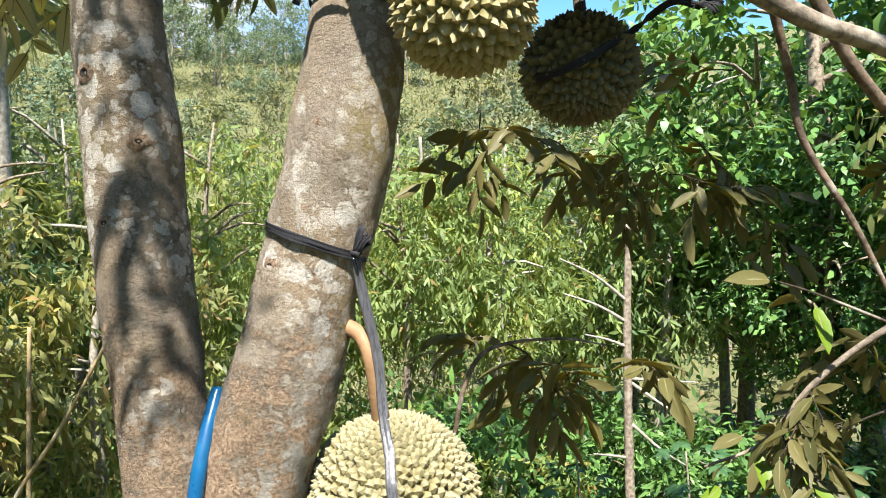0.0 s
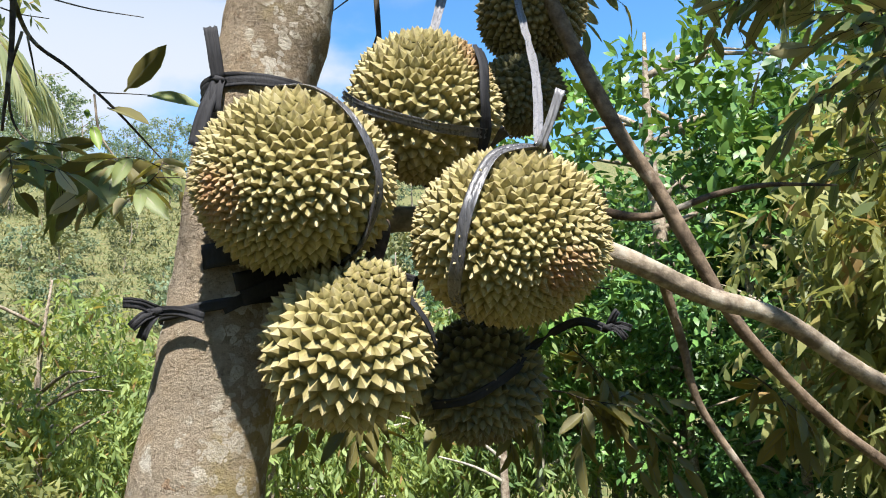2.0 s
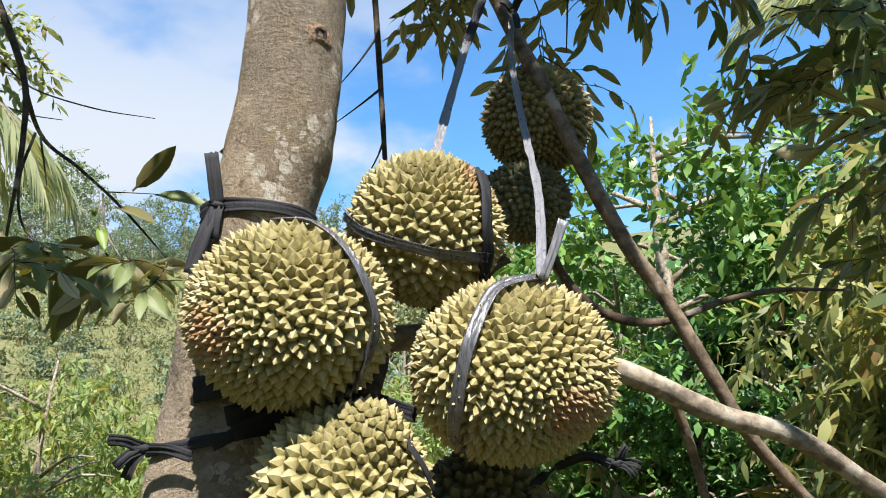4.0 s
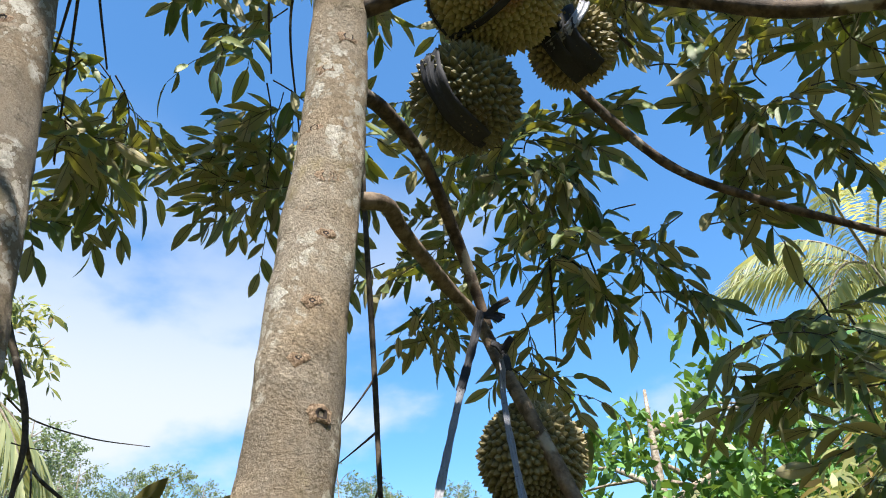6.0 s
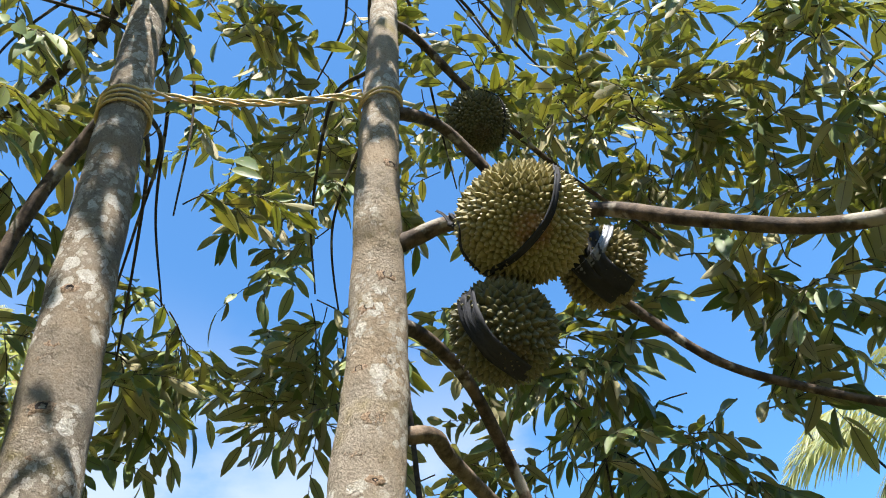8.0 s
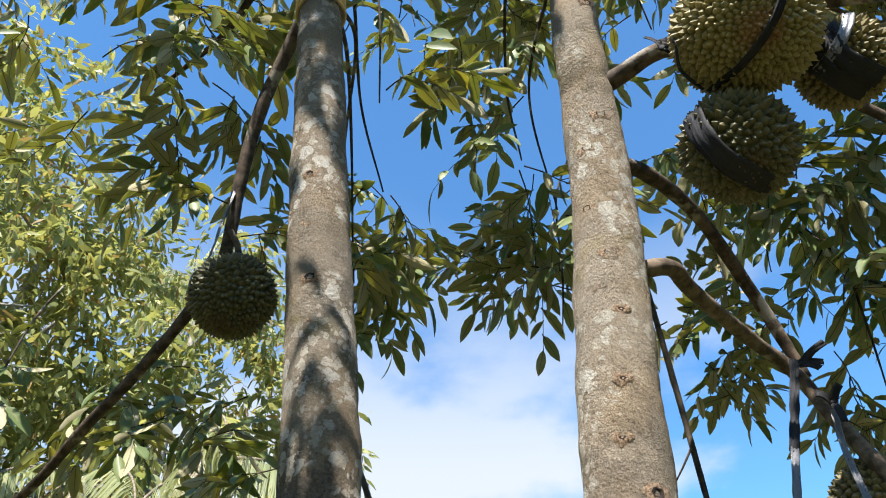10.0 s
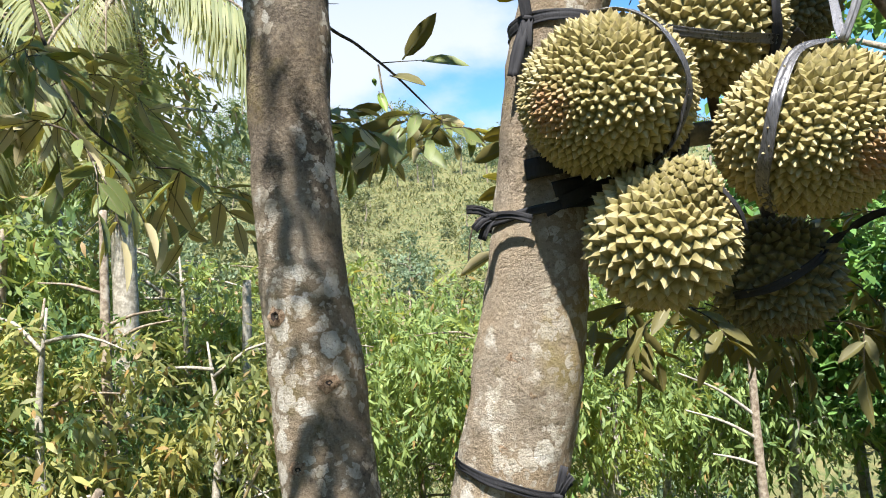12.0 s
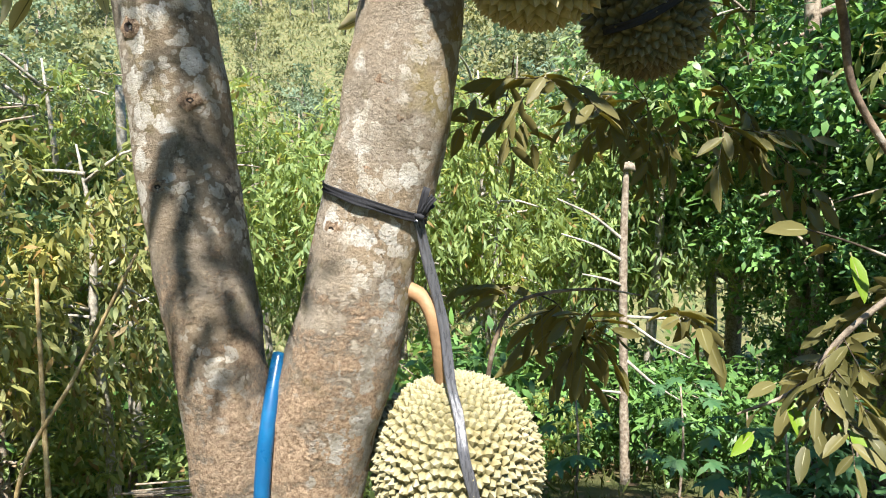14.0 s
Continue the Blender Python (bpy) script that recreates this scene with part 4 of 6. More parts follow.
LEAVES_E = [((0.755, 1.800, 1.363), (0.590, 1.720, 1.378)), ((0.817, 1.800, 1.315), (0.657, 1.720, 1.327)), ((0.775, 1.800, 0.998), (0.662, 1.720, 1.038)), ((0.759, 1.800, 1.024), (0.851, 1.720, 1.007)),
            ((0.659, 1.800, 0.931), (0.555, 1.720, 0.926)), ((0.805, 1.800, 0.952), (0.678, 1.720, 0.948)), ((0.689, 1.800, 0.994), (0.568, 1.720, 0.982)), ((0.840, 1.800, 1.132), (0.730, 1.720, 1.104))]


def single(foot, tip, face, mesh, label=""):
    foot, tip = Vector(foot), Vector(tip)
    y = (tip - foot)
    size = y.length
    y.normalize()
    z = (Vector(face) - y * y.dot(Vector(face))).normalized()
    m = Matrix((y.cross(z), y, z)).transposed().to_4x4()
    ob = under_tree("leaf", mesh, label)
    ob.matrix_basis = Matrix.Translation(foot) @ m @ Matrix.Scale(size, 4)


leaf_rnd = random.Random(77)
for n, (foot, tip) in enumerate(LEAVES_W + LEAVES_M + LEAVES_E):
    up = (leaf_rnd.uniform(-0.4, 0.4), leaf_rnd.choice((-0.7, 0.8, 0.9)), 0.6)
    if (foot, tip) in LEAVES_E:
        single(foot, Vector(foot).lerp(Vector(tip), 0.72), up, BRONZE_LEAVES[n % 3])
    else:
        single(foot, tip, up, (BRONZE_LEAVES if n % 5 in (0, 2, 3) else LEAF_MESHES)[n % 3])
for foot, tip in (((-0.608, 2.29, 2.465), (-0.579, 2.25, 2.392)), ((-0.625, 2.29, 2.513), (-0.613, 2.26, 2.480)), ((0.721, 1.80, 0.955), (0.728, 1.72, 0.875)), ((0.80, 1.78, 0.93), (0.87, 1.70, 0.86)), ((0.63, 1.78, 0.88), (0.56, 1.72, 0.85)), ((0.86, 1.8, 1.3), (0.87, 1.74, 1.2))):
    single(foot, tip, (0.1, -0.8, 0.5), LIME_LEAF, "bright lime-green young leaf")
limb("twig", [(-0.20, 1.78, 1.96, 0.003), (-0.28, 1.75, 1.95, 0.002), (-0.31, 1.75, 1.82, 0.0015)], twig_bark)
limb("twig", [(1.30, 1.70, 1.42, 0.008), (1.02, 1.76, 1.26, 0.008), (0.86, 1.80, 1.12, 0.007), (0.74, 1.80, 0.98, 0.005), (0.60, 1.80, 0.92, 0.003)], pale_branch_bark, "tan twig with bronze leaves")
limb("twig", [(1.02, 1.76, 1.26, 0.004), (0.86, 1.8, 1.33, 0.003), (0.75, 1.8, 1.365, 0.002)], twig_bark)

bronze_spray = spray_mesh(40, 0.26, 0.085, (leaf_brown, leaf_brown))
for x, y, z, turn in ((0.88, 1.80, 1.13, 100), (0.78, 1.80, 1.02, 150), (1.0, 1.77, 1.24, -30), (1.02, 1.80, 1.05, 40)):
    ob = under_tree("leaf_spray", bronze_spray)
    ob.matrix_basis = pose(x, y, z, -28, 10, turn)
    tagged(ob, "drooping bronze-brown leaves", kind="stuff")

# ---- fruit ----


def view_dir(u, v, az, el):
    """A direction on a ball as it faces a viewer who looks along az, el: u to his right, v up."""
    a, e = radians(az), radians(el)
    f = Vector((math.sin(a) * math.cos(e), math.cos(a) * math.cos(e), math.sin(e)))
    r = Vector((math.cos(a), -math.sin(a), 0))
    return (r * u + r.cross(f) * v - f * math.sqrt(max(0.0, 1 - u * u - v * v))).normalized()


def husk_mesh(radii, axis, seed, count, blunt, mat, neck=None):
    """A spiny husk: a body and its faceted pyramid thorns; axis points to the blossom end."""
    rnd = np.random.RandomState(seed)
    body_r = np.array(radii)
    s0 = thorn_pitch(radii, count)
    axis = np.array(axis) / np.linalg.norm(axis)
    d = rnd.normal(0, 1, (count, 3))
    d /= np.linalg.norm(d, axis=1, keepdims=True)
    reach = 4 * math.pi / count * (0.9 if blunt > 0.6 else 0.8)
    # thorns push one another apart until they stand about evenly
    for _ in range(16):
        push = np.exp((2 * (d @ d.T) - 2) / reach)
        d += 0.22 * (d * push.sum(1, keepdims=True) - push @ d)
        d /= np.linalg.norm(d, axis=1, keepdims=True)
    # thorns crowd together and shrink towards both ends
    ang = np.arccos(np.clip(d @ axis, -1, 1))
    across = d - axis * np.cos(ang)[:, None]
    across /= np.linalg.norm(across, axis=1, keepdims=True) + 1e-9
    bent = ang - 0.17 * np.sin(2 * ang)
    pitch = np.sqrt((1 - 0.34 * np.cos(2 * ang)) * (np.sin(bent) + 0.02) / (np.sin(ang) + 0.02))
    d = axis * np.cos(bent)[:, None] + across * np.sin(bent)[:, None]
    seg, rows = 36, 24
    vs, fs, tip, scar = [], [], [], []
    lump = lambda p: 1 + 0.045 * noise.noise(Vector(p) * 1.7 + Vector((seed * 3.1, 0, 0))) + (0.24 * max(0.0, (Vector(p).dot(neck) - 0.84) / 0.16) ** 1.4 if neck else 0.0)
    for r in range(rows + 1):
        for j in range(seg):
            la, lo = math.pi * r / rows, 2 * math.pi * j / seg
            p = np.array((math.sin(la) * math.cos(lo), math.sin(la) * math.sin(lo), math.cos(la)))
            vs.append(p * body_r * lump(p) * 0.985)
            tip.append(0.0)
            scar.append(float(np.clip((p @ axis - 0.935) / 0.05, 0, 1)))
    for r in range(rows):
        for j in range(seg):
            x, y = r * seg + j, r * seg + (j + 1) % seg
            fs.append((x, x + seg, y + seg, y))
    n_body = len(fs)
    for k in range(count):
        p = d[k] * body_r * lump(d[k])
        nrm = d[k] / body_r
        nrm /= np.linalg.norm(nrm)
        t1 = np.cross(nrm, (0.3, 0.5, 0.8))
        t1 /= np.linalg.norm(t1)
        t2 = np.cross(nrm, t1)
        s = s0 * pitch[k] * rnd.uniform(0.90, 1.10)
        h = s * blunt * rnd.uniform(0.80, 1.16)
        lean = t1 * rnd.normal(0, 0.11) + t2 * rnd.normal(0, 0.11) + axis * (0.12 if blunt > 0.6 else -0.10)
        sides = (4, 5, 5, 6)[rnd.randint(4)]
        rot = rnd.uniform(0, 6.28)
        base = len(vs)
        sc = float(np.clip((d[k] @ axis - 0.925) / 0.055, 0, 1))
        ws = rnd.uniform(0.88, 1.12, sides)
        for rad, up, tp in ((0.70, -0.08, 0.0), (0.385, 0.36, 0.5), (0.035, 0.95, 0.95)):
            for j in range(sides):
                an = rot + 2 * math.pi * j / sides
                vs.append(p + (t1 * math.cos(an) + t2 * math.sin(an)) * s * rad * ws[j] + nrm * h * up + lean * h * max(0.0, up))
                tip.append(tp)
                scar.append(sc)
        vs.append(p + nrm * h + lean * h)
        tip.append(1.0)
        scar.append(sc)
        for j in range(sides):
            x, y = base + j, base + (j + 1) % sides
            fs.append((x, y, y + sides, x + sides))
            fs.append((x + sides, y + sides, y + 2 * sides, x + 2 * sides))
            fs.append((x + 2 * sides, y + 2 * sides, base + 3 * sides))
    made = []
    for name, v0, v1, f0, f1_, flat in (("husk", 0, seg * (rows + 1), 0, n_body, True), ("thorn_coat", seg * (rows + 1), len(vs), n_body, len(fs), False)):
        me = mesh_of(name, vs[v0:v1], [tuple(i - v0 for i in q) for q in fs[f0:f1_]], mat, None, flat)
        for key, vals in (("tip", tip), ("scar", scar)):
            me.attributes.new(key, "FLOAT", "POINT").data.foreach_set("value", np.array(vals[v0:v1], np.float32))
        made.append(me)
    return made


def thorn_pitch(radii, count):
    """The usual distance between neighbouring thorns."""
    a, b, c = radii
    area = 4 * math.pi * (((a * b) ** 1.6 + (a * c) ** 1.6 + (b * c) ** 1.6) / 3) ** (1 / 1.6)
    return math.sqrt(area / count)


class Fruit:
    def __init__(self, at, size, axis, seed, label, mat=husk, count=860, blunt=1.02, stalk=None, neck=None):
        self.at = Vector(at)
        self.thorn = blunt * thorn_pitch([0.47 * s for s in size], count)
        self.r = Vector([0.5 * s - 0.78 * self.thorn for s in size])
        self.ob = thing("durian", at, label, "fruit", "durian fruit on the tree")
        axis = Vector(axis).normalized()
        skin, thorns = husk_mesh(self.r, axis, seed, count, blunt, mat, neck)
        part("husk", skin, self.ob)
        tagged(part("thorn_coat", thorns, self.ob), kind="stuff")
        if stalk:
            rows = [tuple(Vector(p[:3]) - self.at) + (p[3],) for p in stalk]
            part("stalk", mesh_of("stalk", *tube(rows, 0.008, 14, 0.06, 30.0, seed), stalk_skin if mat is husk_pale else branch_bark), self.ob, "thick brown fruit stalk")

    def skin(self, d, lift=1.07):
        d = Vector(d).normalized()
        k = 1 / math.sqrt((d.x / self.r.x) ** 2 + (d.y / self.r.y) ** 2 + (d.z / self.r.z) ** 2)
        return self.at + d * (k + self.thorn * (0.80 + 2.5 * (lift - 1.07)) + 0.003)


f1 = Fruit((-0.026, 1.14, 2.024), (0.262, 0.25, 0.232), view_dir(-0.62, -0.14, 8, 14), 1, "olive-yellow spiny durian strapped against the stem", husk, 1180, 0.82, stalk=[(-0.05, 1.30, 2.18, 0.010), (-0.03, 1.26, 2.17, 0.010), (-0.01, 1.20, 2.12, 0.011)])
f2 = Fruit((0.256, 1.16, 1.950), (0.272, 0.25, 0.240), view_dir(0.50, -0.36, 8, 14), 2, "olive-yellow spiny durian with a brown blossom scar", husk, 1220, 0.82, stalk=[(0.27, 1.44, 2.02, 0.011), (0.265, 1.36, 2.03, 0.010), (0.26, 1.28, 2.0, 0.011)])
f3 = Fruit((0.036, 1.15, 1.815), (0.222, 0.21, 0.215), -view_dir(0.44, 0.82, 8, 14), 3, "yellow-green spiny durian with a short neck", husk, 580, 0.82, neck=view_dir(0.44, 0.82, 8, 14), stalk=[(0.08, 1.32, 2.0, 0.010), (0.09, 1.22, 1.98, 0.011), (0.07, 1.17, 1.92, 0.013)])
f4 = Fruit((0.168, 1.30, 2.178), (0.246, 0.23, 0.240), view_dir(0.72, 0.62, 8, 14), 4, "yellow spiny durian tied with flat plastic straps", husk, 900, 0.82, stalk=[(0.20, 1.44, 2.04, 0.010), (0.19, 1.42, 2.08, 0.010), (0.18, 1.38, 2.11, 0.011)])
f5 = Fruit((0.235, 1.32, 1.756), (0.205, 0.20, 0.200), (0, -0.3, -1), 5, "durian hanging under the cluster, husk darkened for shade", husk_dark, 520, 0.85, stalk=[(0.23, 1.45, 2.02, 0.009), (0.24, 1.40, 1.95, 0.010), (0.24, 1.34, 1.85, 0.011)])
f6 = Fruit((0.495, 1.74, 2.560), (0.255, 0.24, 0.262), (0.1, -0.2, -1), 6, "olive durian behind a brown branch, husk darkened for shade", husk_olive, 860, 0.82, stalk=[(0.45, 1.68, 2.72, 0.009), (0.48, 1.72, 2.72, 0.010), (0.495, 1.74, 2.68, 0.011)])
f7 = Fruit((0.452, 1.74, 2.362), (0.212, 0.20, 0.19), (0.1, -0.1, -1), 7, "small durian below its neighbour, husk darkened for shade", husk_dark, 520, 0.85)
f8 = Fruit((-0.088, 1.275, 1.030), (0.290, 0.28, 0.315), (0.05, -0.1, -1), 8, "large pale green durian on a long stalk", husk_pale, 1750, 0.74,
           stalk=[(-0.21, 1.28, 1.335, 0.016), (-0.149, 1.255, 1.322, 0.0135), (-0.126, 1.235, 1.300, 0.0125), (-0.113, 1.235, 1.246, 0.0125), (-0.105, 1.255, 1.175, 0.015), (-0.10, 1.27, 1.14, 0.012)])
f9 = Fruit((0.318, 0.975, 3.222), (0.275, 0.26, 0.262), (-0.05, -0.55, -0.8), 9, "olive-yellow spiny durian hanging from a side branch", husk, 1040, 0.88, stalk=[(0.36, 1.13, 3.42, 0.011), (0.35, 1.06, 3.38, 0.011), (0.33, 1.0, 3.32, 0.012)])
f10 = Fruit((0.262, 1.08, 3.025), (0.212, 0.21, 0.215), (0, -0.4, -1), 10, "durian bound with black strap, husk darkened for shade", husk_dark, 560, 0.85)
f11 = Fruit((0.505, 1.095, 3.215), (0.188, 0.18, 0.19), (0.1, -0.4, -1), 11, "small olive durian beside a larger one, husk darkened for shade", husk_olive, 480, 0.92, stalk=[(0.50, 1.08, 3.37, 0.009), (0.505, 1.09, 3.32, 0.010)])
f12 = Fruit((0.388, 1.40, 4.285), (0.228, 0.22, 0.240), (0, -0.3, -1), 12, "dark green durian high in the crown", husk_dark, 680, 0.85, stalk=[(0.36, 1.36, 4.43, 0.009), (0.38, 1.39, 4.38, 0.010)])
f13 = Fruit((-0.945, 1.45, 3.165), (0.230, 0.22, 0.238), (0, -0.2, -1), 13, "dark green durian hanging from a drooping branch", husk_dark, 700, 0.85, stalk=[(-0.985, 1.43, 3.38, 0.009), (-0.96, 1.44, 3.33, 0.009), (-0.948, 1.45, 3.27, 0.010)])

# ---- straps, twine, pipe ----


def strap_on(fruit, dirs, width, seed, mat, label, lift=1.075, before=(), after=()):
    """A flat plastic strap lying over the thorns, with free points before and after."""
    ps = [Vector(p) for p, n in before] + [fruit.skin(d, lift) for d in dirs] + [Vector(p) for p, n in after]
    ns = [Vector(n) for p, n in before] + [Vector(d).normalized() for d in dirs] + [Vector(n) for p, n in after]
    ob = new("plastic_strap", mesh_of("plastic_strap", *ribbon(ps, ns, width, seed), mat))
    return tagged(ob, label, "strap", "straps tying the fruit")


def free_strap(ps, ns, width, seed, mat, label):
    ob = new("plastic_strap", mesh_of("plastic_strap", *ribbon(ps, ns, width, seed), mat))
    return tagged(ob, label, "strap", "straps tying the fruit")


V = lambda u, v: view_dir(u, v, 8, 14)
T = lambda u, v: view_dir(u, v, 13, 40)
B = (0, -1, 0)
strap_on(f1, [V(-0.1, 0.98), V(0.3, 0.92), V(0.62, 0.62), V(0.80, 0.2), V(0.82, -0.15), V(0.68, -0.6), V(0.4, -0.9)], 0.015, 1, strap_dark, "flat grey plastic strap across a durian")
strap_on(f2, [V(0.35, 0.93), V(0.2, 0.96), V(-0.2, 0.86), V(-0.45, 0.4), V(-0.58, -0.1), V(-0.62, -0.45), V(-0.5, -0.84)], 0.019, 2, strap_dark, "flat grey plastic strap over a durian")
strap_on(f4, [V(-0.97, 0.2), V(-0.75, 0.0), V(-0.4, -0.15), V(0.1, -0.3), V(0.5, -0.36), V(0.72, -0.38)], 0.016, 3, strap_dark, "flat grey plastic strap across a durian")
strap_on(f4, [V(0.70, 0.68), V(0.74, 0.4), V(0.73, 0.0), V(0.72, -0.38), V(0.68, -0.62)], 0.021, 4, strap_black, "black plastic strap knotted on a durian", 1.09, (), [((0.262, 1.17, 2.10), B)])
strap_on(f3, [V(0.16, 0.985), V(0.40, 0.90), V(0.66, 0.66), V(0.88, 0.32), V(0.97, 0.0)], 0.011, 5, strap_black, "thin dark plastic strap over a durian")
strap_on(f5, [V(-0.7, -0.1), V(-0.2, 0.05), V(0.4, 0.35), V(0.8, 0.55)], 0.012, 6, strap_black, "thin black plastic strap", 1.07, (), [((0.36, 1.22, 1.835), B), ((0.40, 1.20, 1.822), B)])
free_strap([(0.428, 1.655, 2.765), (0.405, 1.60, 2.64), (0.37, 1.43, 2.42), (0.335, 1.25, 2.22), (0.285, 1.10, 2.06)], [B] * 5, 0.015, 7, strap_grey, "grey plastic strap pulled tight from a branch")
# upper length of the next strap, blackened to stand for its shade
free_strap([(0.40, 1.70, 2.92), (0.345, 1.63, 2.76), (0.298, 1.545, 2.635)], [B] * 3, 0.020, 27, strap_black, "shaded upper length of a strap, coloured black, at a branch knot")
free_strap([(0.302, 1.55, 2.645), (0.26, 1.47, 2.52), (0.22, 1.385, 2.40), (0.185, 1.31, 2.29)], [B] * 4, 0.015, 8, strap_grey, "grey plastic strap holding a durian from a branch")
free_strap([(0.285, 1.095, 2.055), (0.30, 1.09, 2.09), (0.315, 1.085, 2.13)], [B] * 3, 0.014, 9, strap_grey, "loose strap end at the knot")
strap_on(f9, [T(0.62, 0.72), T(0.55, 0.35), T(0.3, -0.15), T(-0.2, -0.55), T(-0.7, -0.68)], 0.014, 10, strap_black, "black plastic strap round a durian")
strap_on(f9, [T(-0.9, 0.1), T(-0.93, -0.25), T(-0.75, -0.62)], 0.010, 11, strap_black, "thin black strap beside a durian", 1.1, [((0.20, 1.13, 3.45), B)])
strap_on(f10, [T(-0.6, 0.7), T(-0.55, 0.2), T(-0.3, -0.4), T(0.2, -0.85)], 0.014, 12, strap_black, "black plastic strap round a shaded durian")
strap_on(f11, [T(0.3, 0.85), T(0.1, 0.55), T(-0.2, 0.2), T(-0.6, -0.1)], 0.022, 13, strap_grey, "shiny wrapped strap on a small durian")
strap_on(f11, [T(-0.75, 0.5), T(-0.6, 0.1), T(-0.35, -0.35), T(0.1, -0.75)], 0.040, 61, strap_black, "wide black plastic wrap on a small durian", 1.05)
strap_on(f11, [T(-0.2, 0.75), T(-0.2, 0.2), T(0.0, -0.25), T(0.4, -0.6)], 0.040, 62, strap_black, "wide black plastic wrap on a small durian", 1.06)
strap_on(f10, [T(-0.55, 0.75), T(-0.5, 0.3), T(-0.25, -0.25), T(0.2, -0.75)], 0.040, 63, strap_black, "wide black plastic wrap round a shaded durian", 1.06)
strap_on(f12, [T(0.2, 0.95), T(0.7, 0.55), T(0.82, 0.0), T(0.6, -0.7)], 0.012, 14, strap_black, "black plastic strap round a durian")
strap_on(f13, [V(-0.35, 0.8), V(-0.5, 0.3), V(-0.6, -0.1)], 0.010, 15, strap_grey, "grey plastic strap holding a durian", 1.07, [((-0.975, 1.40, 3.54), B), ((-0.985, 1.39, 3.42), B)])
strap_on(f8, [V(0.12, 0.88), V(0.2, 0.62), V(0.32, 0.2), V(0.38, -0.3)], 0.017, 16, strap_dark, "dark plastic strap over a pale durian", 1.06,
         [((-0.140, 1.222, 1.442), B), ((-0.128, 1.225, 1.38), B), ((-0.105, 1.22, 1.28), B), ((-0.095, 1.20, 1.19), B)])


def stem_band(stem, z, turn0, turn1, slope, width, seed, mat, label):
    ps, ns = [], []
    for i in range(15):
        a = radians(turn0 + (turn1 - turn0) * i / 14)
        zz = z + slope * math.sin(a)
        x, y, _, r = on_stem(stem, zz)
        n = Vector((math.sin(a), -math.cos(a), 0))
        ps.append(Vector((x, y, zz)) + n * (r * 1.045 + 0.003))
        ns.append(n)
    ob = new("plastic_strap", mesh_of("plastic_strap", *ribbon(ps, ns, width, seed, 0.0015), mat))
    return tagged(ob, label, "strap", "straps round the stem")


stem_band(STEM_R, 1.468, -130, 78, -0.030, 0.014, 20, strap_black, "dark plastic strap tied round the stem")
stem_band(STEM_R, 2.190, -120, 110, -0.005, 0.020, 21, strap_black, "black plastic strap wound round the stem")
stem_band(STEM_R, 1.878, -150, 100, 0.012, 0.014, 23, strap_black, "black plastic strap below the fruit")
# more black bands than the ties need: they also stand for deep shade
stem_band(STEM_R, 1.902, 12, 130, 0.022, 0.024, 24, strap_black, "wide black plastic strap deepening the shade under the fruit")
stem_band(STEM_R, 1.868, 5, 130, 0.045, 0.016, 25, strap_black, "black plastic strap deepening the slanting shade behind the fruit")
stem_band(STEM_R, 1.945, -20, 125, 0.010, 0.034, 28, strap_black, "wide black plastic wrap deepening the shade behind the fruit")
stem_band(STEM_R, 1.975, -5, 125, -0.014, 0.030, 29, strap_black, "black plastic wrap deepening the shade behind the fruit")
free_strap([(-0.10, 1.21, 1.885), (-0.03, 1.225, 1.91), (0.06, 1.24, 1.925), (0.14, 1.26, 1.90)], [B] * 4, 0.022, 26, strap_black, "black plastic strap darkening the shaded gap between fruit and stem")


def tuft(at, ends, width, seed, label):
    """A knot with its loose ends."""
    at = Vector(at)
    pieces = []
    bm = bmesh.new()
    bmesh.ops.create_icosphere(bm, subdivisions=2, radius=0.010)
    vs = [at + Vector((v.co.x * 1.1, v.co.y * 0.7, v.co.z * 0.75)) * (0.85 + 0.6 * noise.noise(v.co * 210 + Vector((seed, 0, 0)))) for v in bm.verts]
    pieces.append((np.array([tuple(v) for v in vs]), [tuple(v.index for v in f.verts) for f in bm.faces]))
    bm.free()
    for n, e in enumerate(ends):
        e = at + Vector(e)
        mid = at.lerp(e, 0.5) + Vector((0, -0.004, 0.004))
        pieces.append(ribbon([at, mid, e], [B] * 3, width, seed + n))
    ob = new("strap_knot", mesh_of("strap_knot", *joined(pieces), strap_black))
    tagged(ob, label, "strap", "straps round the stem")


tuft((-0.137, 1.212, 1.447), [(0.012, -0.005, 0.045), (0.022, 0.0, 0.030), (0.02, 0.01, 0.02)], 0.012, 31, "dark knot with a short loose end")
tuft((-0.130, 1.225, 2.192), [(-0.01, -0.005, 0.075), (-0.005, -0.01, -0.05), (-0.03, -0.02, -0.10)], 0.018, 34, "black knot with loose ends beside the stem")
tuft((-0.205, 1.205, 1.872), [(-0.04, -0.01, 0.012), (-0.03, -0.01, -0.02), (-0.02, 0.0, -0.035), (0.06, -0.02, -0.012)], 0.014, 38, "black knot with frayed loose ends")
tuft((0.41, 1.70, 2.905), [(0.06, -0.02, 0.04), (0.03, -0.03, -0.03), (0.05, 0, 0.0)], 0.018, 42, "black knot binding two branches")
tuft((0.428, 1.64, 2.775), [(0.02, -0.02, 0.03), (-0.03, -0.01, 0.02), (0.0, -0.03, -0.06)], 0.016, 55, "black knot on a branch where a strap hangs")
tuft((0.185, 1.05, 3.31), [(-0.03, 0, 0.05), (0.03, -0.02, -0.07), (0.05, 0.0, -0.12)], 0.008, 46, "black knot beside a durian")
